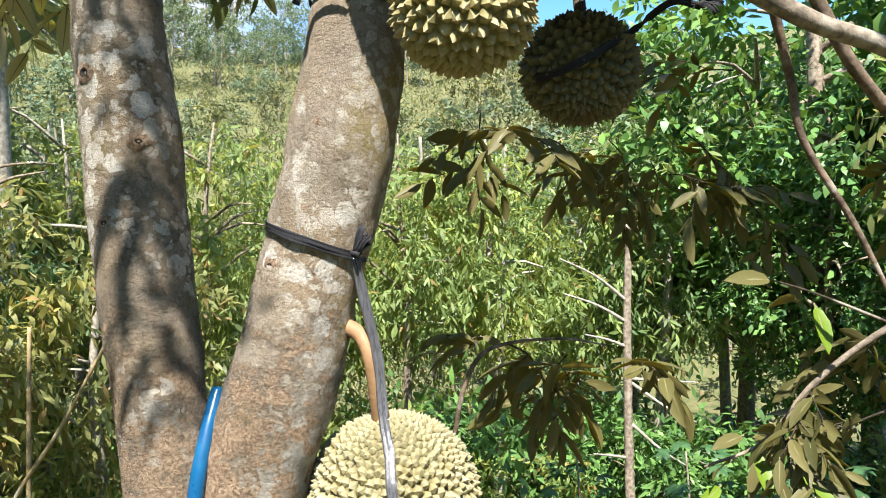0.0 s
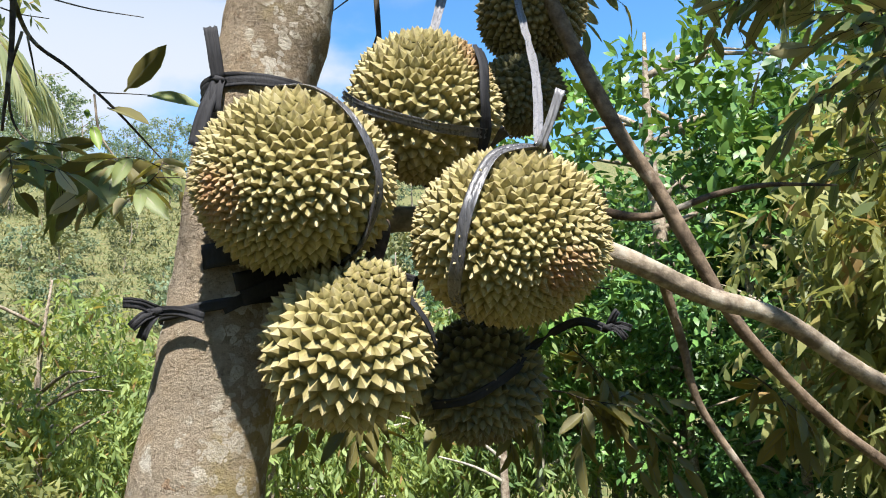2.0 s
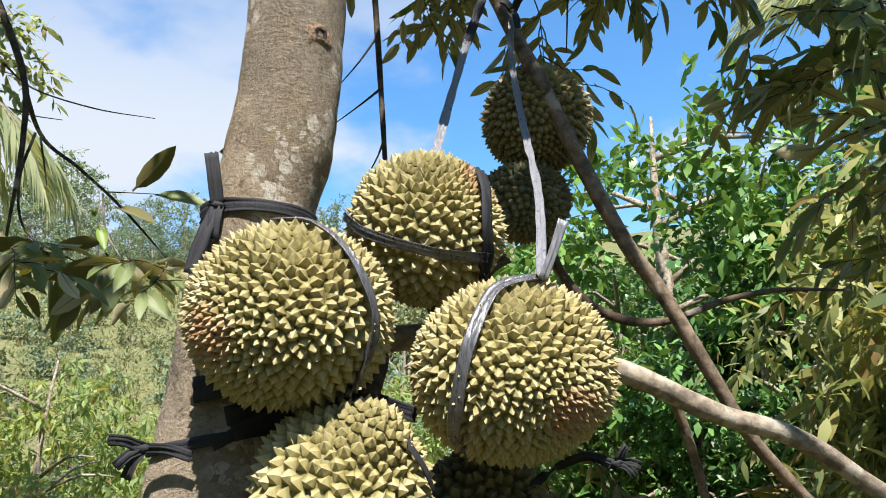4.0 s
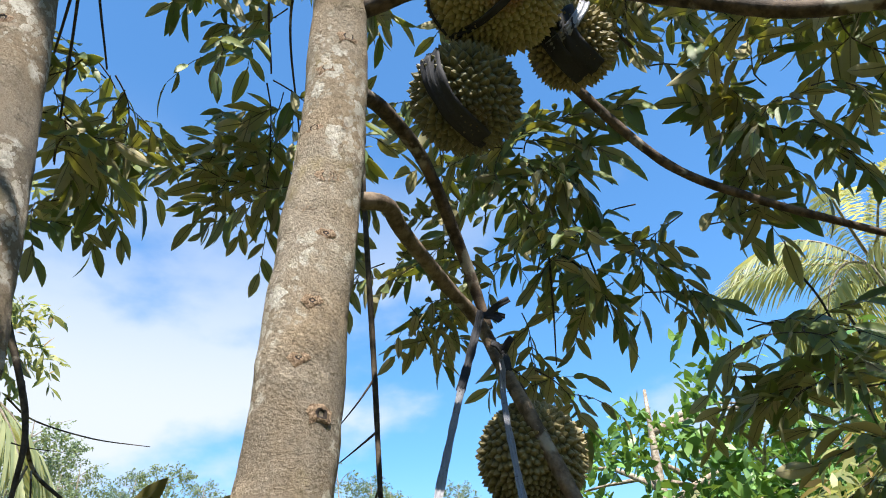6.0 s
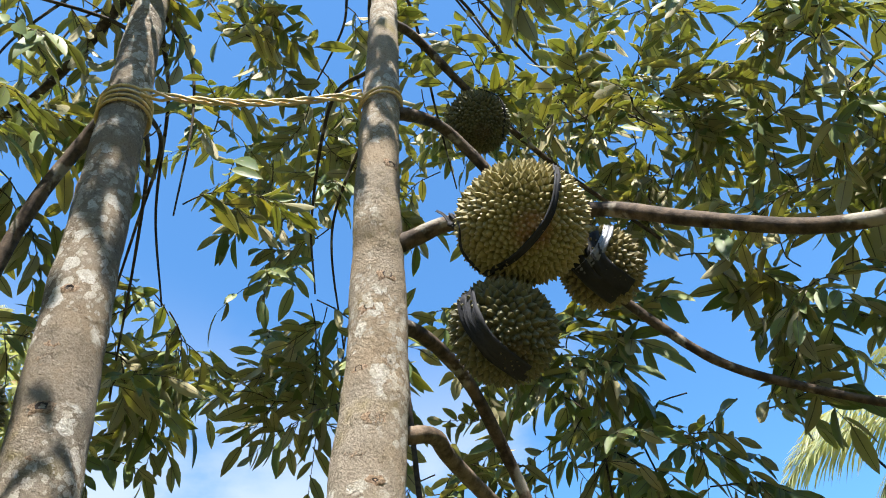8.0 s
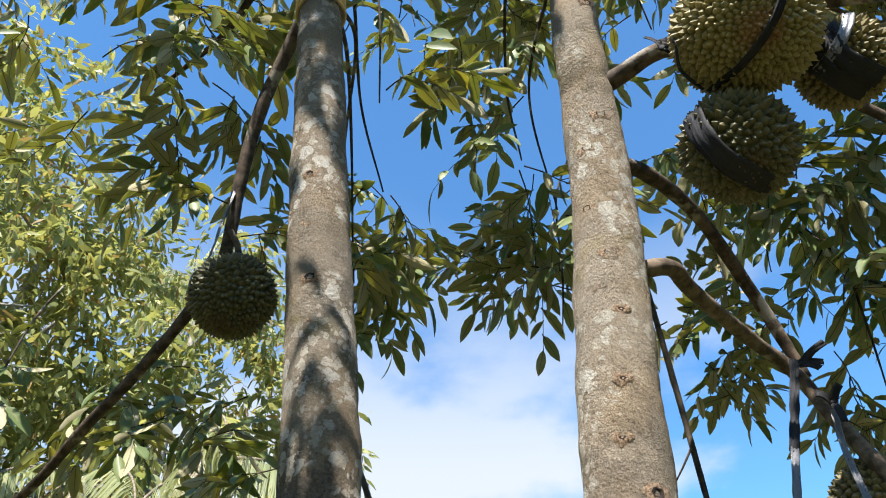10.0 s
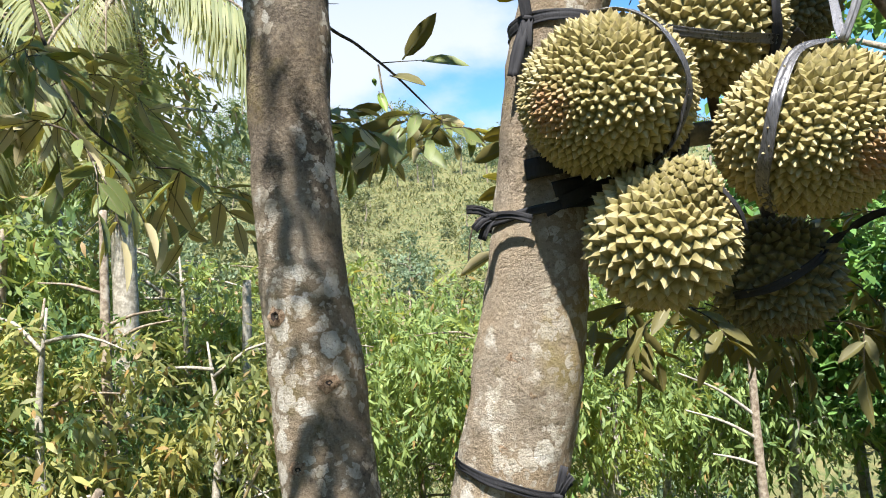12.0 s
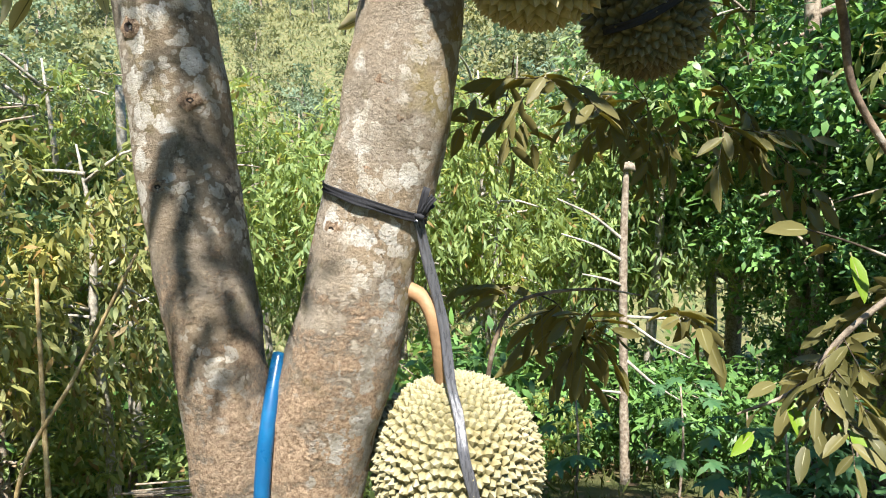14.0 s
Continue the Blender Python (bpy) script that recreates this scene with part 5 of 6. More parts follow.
tuft((0.40, 1.20, 1.825), [(0.012, -0.01, 0.022), (0.03, -0.01, -0.004), (0.02, -0.01, -0.018)], 0.010, 50, "black knot with frayed ends under the cluster")


def strand(rows, r, seg=7):
    return tube([(*p, r) for p in rows], 0.012, seg)


def loop_round(stem, z, r_strand, tilt=0.0, n=20):
    x, y, _, r = on_stem(stem, z)
    rows = []
    for i in range(n + 1):
        a = 2 * math.pi * i / n
        rows.append((x + (r * 1.06 + 0.004) * math.sin(a), y - (r * 1.06 + 0.004) * math.cos(a), z + tilt * math.sin(a)))
    return strand(rows, r_strand)


twine = thing("twine", (-0.3, 1.1, 3.85), "yellow plastic twine stretched between both stems", "rope")
tw_inv = Matrix.Translation((0.3, -1.1, -3.85))


def twine_part(name, geo):
    ob = new(name, mesh_of(name, *geo, twine_mat))
    ob.parent = twine
    ob.matrix_parent_inverse = tw_inv


for z in (3.885, 3.905, 3.925, 3.945):
    twine_part("loop", loop_round(STEM_L, z, 0.0045, 0.012))
for z in (3.93, 3.95):
    twine_part("loop", loop_round(STEM_R, z, 0.004, 0.02))
for k3 in range(3):
    rows = []
    for i in range(34):
        u = i / 33
        p = Vector((-0.60, 1.07, 3.905)).lerp(Vector((-0.01, 1.085, 3.93)), u)
        w = 0.007 if 0.12 < u < 0.9 else 0.012
        a = u * 18 + k3 * 2.1
        rows.append((p.x, p.y + w * math.cos(a), p.z - 0.05 * math.sin(math.pi * u) + w * math.sin(a)))
    twine_part("strand", strand(rows, 0.0045))

pipe = new("water_pipe", mesh_of("water_pipe", *tube([(-0.3685, 1.242, 1.228, 0.0115), (-0.370, 1.232, 1.214, 0.012), (-0.376, 1.198, 1.155, 0.0125), (-0.386, 1.172, 1.06, 0.0125), (-0.392, 1.155, 0.9, 0.0125), (-0.396, 1.12, 0.5, 0.0125), (-0.40, 1.08, 0.02, 0.0125)], 0.012, 18), pipe_mat))
tagged(pipe, "bright blue plastic pipe leaning in the fork", "pipe")

# ---- orchard and forest behind ----


def crown_mesh(name, seed, radii, clumps, twigs, per_twig, length, ratio, droop, mat, far=False, hollow=0.55):
    """A crown of many small leaves in twigs and clumps, with gaps."""
    rnd = np.random.RandomState(seed)
    pos, along, normal = [], [], []
    for _ in range(clumps):
        d = rnd.normal(0, 1, 3)
        d /= np.linalg.norm(d)
        c = d * np.array(radii) * rnd.uniform(hollow, 1.0) * rnd.uniform(0.85, 1.1)
        for _ in range(twigs):
            t = d * 0.7 + rnd.normal(0, 0.6, 3) + np.array([0, 0, -droop * 0.5])
            t /= np.linalg.norm(t)
            start = c + rnd.normal(0, 0.085, 3) * min(radii)
            tl = length * rnd.uniform(2.0, 3.6)
            for i in range(per_twig):
                u = (i + rnd.uniform(0, 1)) / per_twig
                pos.append(start + t * tl * u + np.array([0, 0, -droop * 0.4 * tl * u * u]))
                a = t * 0.6 + rnd.normal(0, 0.75, 3) + np.array([0, 0, -droop])
                along.append(a)
                normal.append(rnd.normal(0, 0.5, 3) + np.array([0, -0.25, 0.85]))
    pos, along, normal = map(np.array, (pos, along, normal))
    n = len(pos)
    hw = ratio / 2
    tmpl = np.array([(0, 0, 0), (-hw, 0.38, 0.02), (hw, 0.38, 0.02), (-hw * 0.72, 0.7, -0.03), (hw * 0.72, 0.7, -0.03), (0, 1, -0.12)], float)
    if far:
        tmpl = np.array([(0, 0, 0), (hw, 0.5, 0.03), (0, 1, -0.06), (-hw, 0.5, 0.03)], float)
    co = place_leaves(tmpl, pos, along, normal, length * rnd.uniform(0.7, 1.25, n))
    if far:
        return fast_mesh(name, co, [(0, 1, 2, 3)], n, 4, [mat], [0])
    return fast_mesh(name, co, [(0, 2, 1), (1, 2, 4, 3), (3, 4, 5)], n, 6, [mat], [0, 0, 0])


def trunk_geo(seed, height, crown_z, spread, r0, lean):
    rnd = random.Random(seed)
    top = Vector((lean, rnd.uniform(-0.1, 0.1), height))
    rows = [(0, 0, -0.25, r0 * 1.25), (lean * 0.1, 0.02, height * 0.25, r0), (lean * 0.35 + 0.05, -0.03, height * 0.55, r0 * 0.75), (lean * 0.7, 0.03, height * 0.8, r0 * 0.5), (*top, r0 * 0.15)]
    pieces = [tube(rows, 0.3, 8, 0.06, 5.0, seed)]
    for i in range(9 if height > 2 else 3):
        u = rnd.uniform(0.35, 0.95)
        a = rnd.uniform(0, 6.28)
        p = Vector((lean * u, 0, height * u))
        e = p + Vector((math.cos(a) * spread * rnd.uniform(0.5, 0.95), math.sin(a) * spread * rnd.uniform(0.5, 0.95), rnd.uniform(-0.1, 0.5) * spread))
        m = p.lerp(e, 0.5) + Vector((0, 0, 0.08 * spread))
        pieces.append(tube([(*p, r0 * 0.35), (*m, r0 * 0.25), (*e, r0 * 0.08)], 0.3, 5))
    return joined(pieces)


def make_tree(name, seed, height, crown_z, radii, clumps, twigs, per_twig, length, ratio, droop, mat, wood, r0, lean, label, group, far=False):
    t = thing(name, (0, -200, 0), label, "tree", group)
    part("trunk", mesh_of("trunk", *trunk_geo(seed, height, crown_z, radii[0], r0, lean), wood), t)
    crown = part("crown", crown_mesh("crown", seed, radii, clumps, twigs, per_twig, length, ratio, droop, mat, far), t)
    crown.location = (lean * 0.7, 0, crown_z)
    return t


def set_tree(proto, used, x, y, scale, turn, z=None):
    m = pose(x, y, ground_z(x, y) if z is None else z, 0, 0, turn) @ Matrix.Diagonal((scale, scale, scale * 1.0, 1))
    if proto not in used:
        used.add(proto)
        proto.matrix_basis = m
        return proto
    keep = proto.scale.copy()
    proto.scale = (1, 1, 1)
    ob = copy_thing(proto, m)
    proto.scale = keep
    return ob


used = set()
orchard = [make_tree("young_durian_tree", 101 + i, 4.6, 3.25, (1.2, 1.2, 1.4), 80, 8, 11, 0.122, 0.26, 0.75, leaf_fill, dead_wood if i else pale_wood, 0.06, 0.2 - 0.3 * i,
                     "slender orchard tree with drooping yellow-green leaves", "orchard trees") for i in range(3)]
bronze = make_tree("bronze_durian_tree", 121, 4.6, 3.1, (1.25, 1.25, 1.5), 74, 8, 9, 0.158, 0.28, 0.75, leaf_bronze, pale_wood, 0.07, 0.1, "durian tree with hanging bronze-yellow leaves", "orchard trees")
bronze_tall = make_tree("bronze_durian_tree", 127, 9.2, 7.0, (1.8, 1.8, 2.5), 104, 8, 12, 0.15, 0.30, 0.6, leaf_bronze, pale_wood, 0.09, 0.3, "tall durian tree with sunlit bronze-yellow leaves", "orchard trees")
forest = [make_tree("forest_tree", 131 + i, 6.2, 4.3, (1.7, 1.7, 2.1), 46, 13, 9, 0.14, 0.46, 0.3, leaf_broad, dead_wood, 0.11, 0.25, "tall broadleaf forest tree with bright green leaves", "forest trees") for i in range(2)]
far_kind = [make_tree("hill_tree", 141 + i, 8.5, 5.4, (3.0, 3.0, 3.2), 46, 6, 9, 0.28, 0.55, 0.2, leaf_far, dead_wood, 0.13, 0.6, "airy haze-pale tree, for the far hillside and unseen woods behind", "hillside trees", True) for i in range(2)]
shrub_kind = [make_tree("shrub", 151 + i, 1.0, 0.75, (0.8, 0.8, 0.6), 24, 6, 7, 0.135, 0.34, 0.35, leaf_fill if i else leaf_broad, dead_wood, 0.02, 0.1, "leafy green shrub under the trees", "undergrowth") for i in range(3)]

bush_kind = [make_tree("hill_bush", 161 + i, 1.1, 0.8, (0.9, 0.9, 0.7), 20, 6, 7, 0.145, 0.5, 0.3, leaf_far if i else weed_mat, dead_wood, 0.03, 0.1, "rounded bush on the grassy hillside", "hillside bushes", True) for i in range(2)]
rnd = random.Random(5)
# unseen woods beside and behind the viewer, added to block low sky light
for i in range(13):
    a = radians(72 + 216 * i / 12)
    d = rnd.uniform(8.0, 11.0)
    if 125 < math.degrees(a) < 215:
        d += 16.0
    set_tree(far_kind[i % 2], used, d * math.sin(a), d * math.cos(a), rnd.uniform(0.8, 1.0), rnd.uniform(0, 360))
for az, d, s in ((100, 5.0, 0.7), (116, 5.4, 0.7), (132, 6.2, 0.6), (226, 6.0, 0.65), (242, 5.4, 0.7), (258, 5.0, 0.7), (108, 7.5, 0.8), (250, 7.5, 0.8)):
    a = radians(az)
    set_tree(far_kind[int(az) % 2], used, d * math.sin(a), d * math.cos(a), s, rnd.uniform(0, 360))
for az, d, s in ((128, 5.6, 0.6), (143, 6.2, 0.62), (158, 6.0, 0.55), (172, 6.6, 0.6), (188, 6.2, 0.58), (203, 6.6, 0.6), (218, 6.0, 0.62), (232, 5.4, 0.6)):
    a = radians(az)
    set_tree(far_kind[int(az) % 2], used, d * math.sin(a), d * math.cos(a), s, rnd.uniform(0, 360))
# the orchard rows in the valley
for az, d, s in ((-38, 5.4, 0.66), (-47, 5.1, 0.62), (-44, 7.0, 1.05), (-36, 7.6, 0.95), (-27, 7.6, 0.9), (-19, 7.6, 0.9), (-11, 8.2, 0.85), (-4, 7.2, 0.85), (3, 7.8, 0.9), (9, 8.4, 0.95), (15, 8.4, 1.05), (-50, 9.5, 1.2), (-31, 9.8, 1.0),
                 (-22, 10.8, 0.95), (-14, 12.0, 0.95), (-7, 11.2, 1.0), (0, 11.8, 1.05), (7, 11.0, 1.1), (13, 10.4, 1.15), (20, 10.0, 1.2)):
    a = radians(az)
    set_tree(orchard[rnd.randrange(3)], used, d * math.sin(a), d * math.cos(a), s, rnd.uniform(0, 360))
for az, d, s in ((44, 5.6, 0.98), (50, 5.2, 1.0), (48, 5.7, 0.95), (55, 5.2, 1.1), (-30, 8.2, 0.95), (-52, 8.5, 1.0), (-38, 4.7, 0.60), (-26, 5.2, 0.58)):
    a = radians(az)
    set_tree(bronze, used, d * math.sin(a), d * math.cos(a), s, rnd.uniform(0, 360))
for az, d, s in ((25.5, 8.2, 1.12), (31, 7.6, 0.85), (37, 8.4, 1.0), (21, 9.4, 0.9), (29, 10.6, 1.2), (26, 7.6, 0.55), (33, 6.9, 0.55), (38, 6.9, 0.6), (44, 8.8, 1.15), (52, 8.0, 1.15), (60, 7.0, 1.15), (-58, 9.5, 1.2), (-66, 8.0, 1.2)):
    a = radians(az)
    set_tree(forest[rnd.randrange(2)], used, d * math.sin(a), d * math.cos(a), s, rnd.uniform(0, 360))
for az, d, s in ((-60, 7.8, 1.3), (-48, 8.8, 1.22), (-37, 9.0, 1.16), (-70, 6.4, 1.0)):
    a = radians(az)
    set_tree(bronze_tall, used, d * math.sin(a), d * math.cos(a), s, rnd.uniform(0, 360))
for i in range(120):
    a = radians(-42 + 74 * (i + rnd.uniform(0, 1)) / 120)
    d = rnd.uniform(15, 62)
    open_slope = -24 < math.degrees(a) < -3
    set_tree(bush_kind[rnd.randrange(2)], used, d * math.sin(a), d * math.cos(a), (rnd.uniform(0.6, 1.3) if open_slope else rnd.uniform(1.0, 2.2)) * (0.7 + d / 60), rnd.uniform(0, 360))
for i in range(22):
    a = radians(-42 + 84 * (i + rnd.uniform(0, 0.9)) / 22)
    d = rnd.choice((20, 27, 36, 48, 62, 80)) + rnd.uniform(-3, 3)
    if -24 < math.degrees(a) < -4 and 15 < d < 60:
        continue
    set_tree(far_kind[rnd.randrange(2)], used, d * math.sin(a), d * math.cos(a), rnd.uniform(0.5, 0.8) if a < 0.1 else rnd.uniform(0.6, 1.0), rnd.uniform(0, 360))
for i in range(44):
    a = radians(-52 + 104 * (i + rnd.uniform(0, 1)) / 44)
    d = rnd.uniform(4.2, 10.0) + (1.0 if a < 0 else 0)
    if 2 < math.degrees(a) < 36:
        d = 8.0 + 0.35 * d
    set_tree(shrub_kind[rnd.randrange(3)], used, d * math.sin(a), d * math.cos(a), rnd.uniform(0.7, 1.25), rnd.uniform(0, 360))

for i in range(20):
    a = radians(-34 + 42 * (i + rnd.uniform(0, 1)) / 20)
    d = rnd.uniform(66, 92)
    set_tree(far_kind[rnd.randrange(2)], used, d * math.sin(a), d * math.cos(a), rnd.uniform(0.4, 0.65), rnd.uniform(0, 360))
for i in range(26):
    a = radians(-40 + 60 * (i + rnd.uniform(0, 1)) / 26)
    d = rnd.uniform(80, 92)
    set_tree(bush_kind[rnd.randrange(2)], used, d * math.sin(a), d * math.cos(a), rnd.uniform(1.8, 2.8), rnd.uniform(0, 360))
for az, d, s in ((-25, 60, 0.9), (-21.5, 63, 0.8), (-18.5, 66, 0.85), (-14, 70, 0.68), (-9.5, 72, 0.62), (-4, 70, 0.6), (2, 66, 0.7), (5, 70, 0.8), (-23, 80, 1.1), (-20.5, 80, 1.35), (-19, 82, 1.2), (-17, 80, 0.9), (-13.5, 84, 0.85), (-11, 80, 0.95), (-8.5, 84, 0.7), (1.5, 80, 0.95), (4, 82, 0.8)):
    a = radians(az)
    set_tree(far_kind[rnd.randrange(2)], used, d * math.sin(a), d * math.cos(a), s, rnd.uniform(0, 360))
for az, d, s in ((5, 6.2, 0.6), (-50, 6.6, 0.9), (-45, 7.2, 1.0), (-41, 6.4, 0.8), (-36, 7.4, 1.0), (-47, 5.8, 0.7), (-33, 5.0, 0.6), (-40, 6.2, 0.8), (-17, 5.2, 0.6), (-30, 6.0, 0.8), (-25, 5.6, 0.7)):
    a = radians(az)
    set_tree(shrub_kind[0 if d < 5 else 1], used, d * math.sin(a), d * math.cos(a), s, rnd.uniform(0, 360))

for i in range(12):
    a = radians(4 + 24 * (i + rnd.uniform(0, 1)) / 12)
    d = rnd.uniform(6.6, 10.0)
    set_tree(shrub_kind[0], used, d * math.sin(a), d * math.cos(a), rnd.uniform(0.6, 1.0), rnd.uniform(0, 360))


def slope_weeds(count, seed):
    """Rough grass and weeds in tussocks on the open slope."""
    g = np.random.RandomState(seed)
    pos, along, normal, size = [], [], [], []
    for _ in range(count // 12):
        az, d = radians(g.uniform(-34, 6)), 14 + 70 * g.rand() ** 1.6
        x0, y0 = d * math.sin(az), d * math.cos(az)
        big = g.uniform(0.12, 0.30) * (0.7 + d / 50)
        for _ in range(12):
            x, y = x0 + g.normal(0, 0.5) * big * 2.4, y0 + g.normal(0, 0.5) * big * 2.4
            pos.append((x, y, ground_z(x, y) - 0.03 + abs(g.normal(0, 0.25)) * big))
            along.append((g.normal(0, 0.6), g.normal(0, 0.6) - 0.2, 0.7))
            normal.append((g.normal(0, 0.5), -0.6 + g.normal(0, 0.5), 0.5))
            size.append(big * g.uniform(0.6, 1.2))
    tmpl = np.array([(0, 0, 0), (0.13, 0.5, 0.03), (0, 1, -0.15), (-0.13, 0.5, 0.03)], float)
    co = place_leaves(tmpl, np.array(pos), np.array(along, float), np.array(normal, float), np.array(size))
    me = fast_mesh("slope_weeds", co, [(0, 1, 2, 3)], len(pos), 4, [weed_mat], [0])
    tagged(new("slope_weeds", me), "rough yellow-green grass and weeds on the slope", "grass", kind="stuff")


slope_weeds(60000, 9)


def ground_cover(blades, litter, seed):
    """Short grass and fallen leaves round the tree."""
    g = np.random.RandomState(seed)
    hw = 0.05
    tmpl = np.array([(0, 0, 0), (-hw, 0.38, 0.02), (hw, 0.38, 0.02), (-hw * 0.72, 0.7, -0.05), (hw * 0.72, 0.7, -0.05), (0, 1, -0.25)], float)
    leaf = np.array([(0, 0, 0), (-0.15, 0.38, 0.04), (0.15, 0.38, 0.04), (-0.11, 0.7, 0.03), (0.11, 0.7, 0.03), (0, 1, 0.0)], float)
    for name, count, shape, mat, label, category in (("grass", blades, tmpl, grass_mat, "short green grass under the orchard trees", "grass"), ("leaf_litter", litter, leaf, litter_mat, "dry brown leaves fallen under the tree", "leaves")):
        pos, along, normal, size = [], [], [], []
        for _ in range(count):
            a, d = g.uniform(0, 2 * math.pi), 9.0 * math.sqrt(g.rand())
            x, y = d * math.sin(a), d * math.cos(a)
            flat = name == "leaf_litter"
            pos.append((x, y, ground_z(x, y) + (0.012 if flat else -0.01)))
            along.append((g.normal(0, 1), g.normal(0, 1), g.normal(0, 0.08)) if flat else (g.normal(0, 0.4), g.normal(0, 0.4), 1.0))
            normal.append((g.normal(0, 0.15), g.normal(0, 0.15), 1.0) if flat else (g.normal(0, 1), g.normal(0, 1), 0.2))
            size.append(g.uniform(0.09, 0.16) if flat else g.uniform(0.06, 0.2))
        co = place_leaves(shape, np.array(pos), np.array(along, float), np.array(normal, float), np.array(size))
        me = fast_mesh(name, co, [(0, 2, 1), (1, 2, 4, 3), (3, 4, 5)], len(pos), 6, [mat], [0, 0, 0])
        tagged(new(name, me), label, category, kind="stuff")


ground_cover(12000, 2000, 21)

# ---- coconut palms ----


def frond_mesh(seed, length):
    rnd = np.random.RandomState(seed)
    rows = []
    for i in range(9):
        u = i / 8
        rows.append((0, length * (u - 0.18 * u ** 3), length * (0.35 * u - 0.75 * u * u), 0.022 * (1 - 0.9 * u) + 0.002))
    tv, tf = tube(rows, 0.12, 6)
    c = smooth_path(rows, 0.02)
    pos, along, normal = [], [], []
    n = 168
    for i in range(n):
        u = 0.1 + 0.9 * (i // 2) / (n / 2)
        k = min(len(c) - 1, int(u * (len(c) - 1)))
        side = 1 if i % 2 else -1
        pos.append(c[k, :3])
        along.append((side * (0.75 - 0.35 * u), 0.55, -0.55 + rnd.uniform(-0.25, 0.15)))
        normal.append((side * 0.5, 0.1, 0.9))
    hw = 0.022
    tmpl = np.array([(0, 0, 0), (-hw, 0.3, 0), (hw, 0.3, 0), (-hw * 0.7, 0.7, -0.12), (hw * 0.7, 0.7, -0.12), (0, 1, -0.32)], float)
    size = np.array([length * 0.26 * math.sin(math.pi * min(0.97, 0.16 + 0.8 * (i // 2) / (n / 2))) * rnd.uniform(0.85, 1.1) for i in range(n)])
    co = place_leaves(tmpl, np.array(pos), np.array(along, float), np.array(normal, float), size)
    return mesh_of("frond", tv, tf, pale_branch_bark), fast_mesh("blade", co, [(0, 2, 1), (1, 2, 4, 3), (3, 4, 5)], n, 6, [leaf_palm], [0, 0, 0])


FRONDS = [frond_mesh(s, 2.6) for s in range(3)]


def palm(x, y, crown_z, count, scale, seed, low=-38, high=42):
    rnd = random.Random(seed)
    z0 = ground_z(x, y)
    t = thing("coconut_palm", (x, y, z0), "coconut palm with arching feathery fronds", "palm", "coconut palms")
    h = crown_z - z0
    part("trunk", mesh_of("trunk", *tube([(0.1, 0, -0.2, 0.14), (0.05, 0, h * 0.3, 0.095), (0, 0, h * 0.7, 0.085), (0, 0, h, 0.08)], 0.12, 12, 0.05, 6.0, seed), pale_wood), t)
    for i in range(count):
        ob = part("frond", FRONDS[i % 3][0], t)
        tagged(part("blade", FRONDS[i % 3][1], ob), kind="stuff")
        tilt = rnd.uniform(low, high)
        ob.matrix_basis = pose(0, 0, h, tilt, rnd.uniform(-12, 12), 360 * i / count + rnd.uniform(-15, 15)) @ Matrix.Scale(scale * rnd.uniform(0.85, 1.1), 4)


palm(-3.15, 5.0, 4.43, 16, 0.80, 1, -88, 0)
palm(-8.3, 11.2, 11.6, 14, 0.8, 2)
palm(-4.6, 5.4, 4.60, 9, 0.80, 4, -75, -5)
palm(6.7, 6.8, 6.45, 20, 0.95, 3)

# ---- poles, dead stump and sticks ----


def pole(name, rows, mat, label, category):
    ob = new(name, mesh_of(name, *tube(rows, 0.08, 10, 0.08, 9.0, len(rows)), mat))
    return tagged(ob, label, category)


bamboo_mat = make_branch_bark("dry_bamboo", (0.24, 0.17, 0.075), (0.46, 0.36, 0.19))
zz = lambda x, y: ground_z(x, y) - 0.05
pole("bamboo_pole", [(-1.98, 3.1, zz(-1.98, 3.1), 0.010), (-1.885, 3.0, 0.229, 0.0095), (-1.6, 3.0, 0.73, 0.008), (-1.331, 3.0, 1.209, 0.006)], bamboo_mat, "thin leaning bamboo pole in the undergrowth", "pole")
pole("bamboo_pole", [(-1.76, 3.0, zz(-1.76, 3.0), 0.012), (-1.755, 3.0, 0.3, 0.011), (-1.736, 3.0, 1.118, 0.008)], bamboo_mat, "thin upright wooden pole among shrubs", "pole")
DX, DY = 1.40, 6.0
sg = ground_z(DX, DY)
stump = thing("dead_tree", (DX, DY, sg), "bare dead tree with a few snapped branches", "tree")
part("trunk", mesh_of("trunk", *tube([(0, 0, -0.1, 0.046), (-0.02, 0, 0.9, 0.038), (-0.03, 0, 1.9, 0.034), (-0.01, 0, 1.50 - sg, 0.026), (0.0, 0, 1.56 - sg, 0.02)], 0.06, 10, 0.12, 9.0, 3), dead_wood), stump)
part("stump_knob", mesh_of("stump_knob", *tube([(-0.06, -0.02, 1.50 - sg, 0.02), (0.0, -0.03, 1.53 - sg, 0.035), (0.06, -0.02, 1.49 - sg, 0.02)], 0.02, 8, 0.2, 20.0, 5), dead_wood), stump)
for z0, dx, dz in ((0.92, -0.58, 0.36), (0.75, -0.55, 0.25), (0.55, -0.38, 0.12), (0.30, 0.52, -0.02), (0.28, 0.50, -0.32), (-0.05, 0.42, -0.34), (-0.35, -0.32, 0.06)):
    part("branch", mesh_of("branch", *tube([(-0.02, 0, z0 - sg, 0.016), (dx * 0.5, -0.05, z0 - sg + dz * 0.6, 0.011), (dx, -0.08, z0 - sg + dz, 0.006)], 0.05, 7, 0.08), pale_wood), stump)
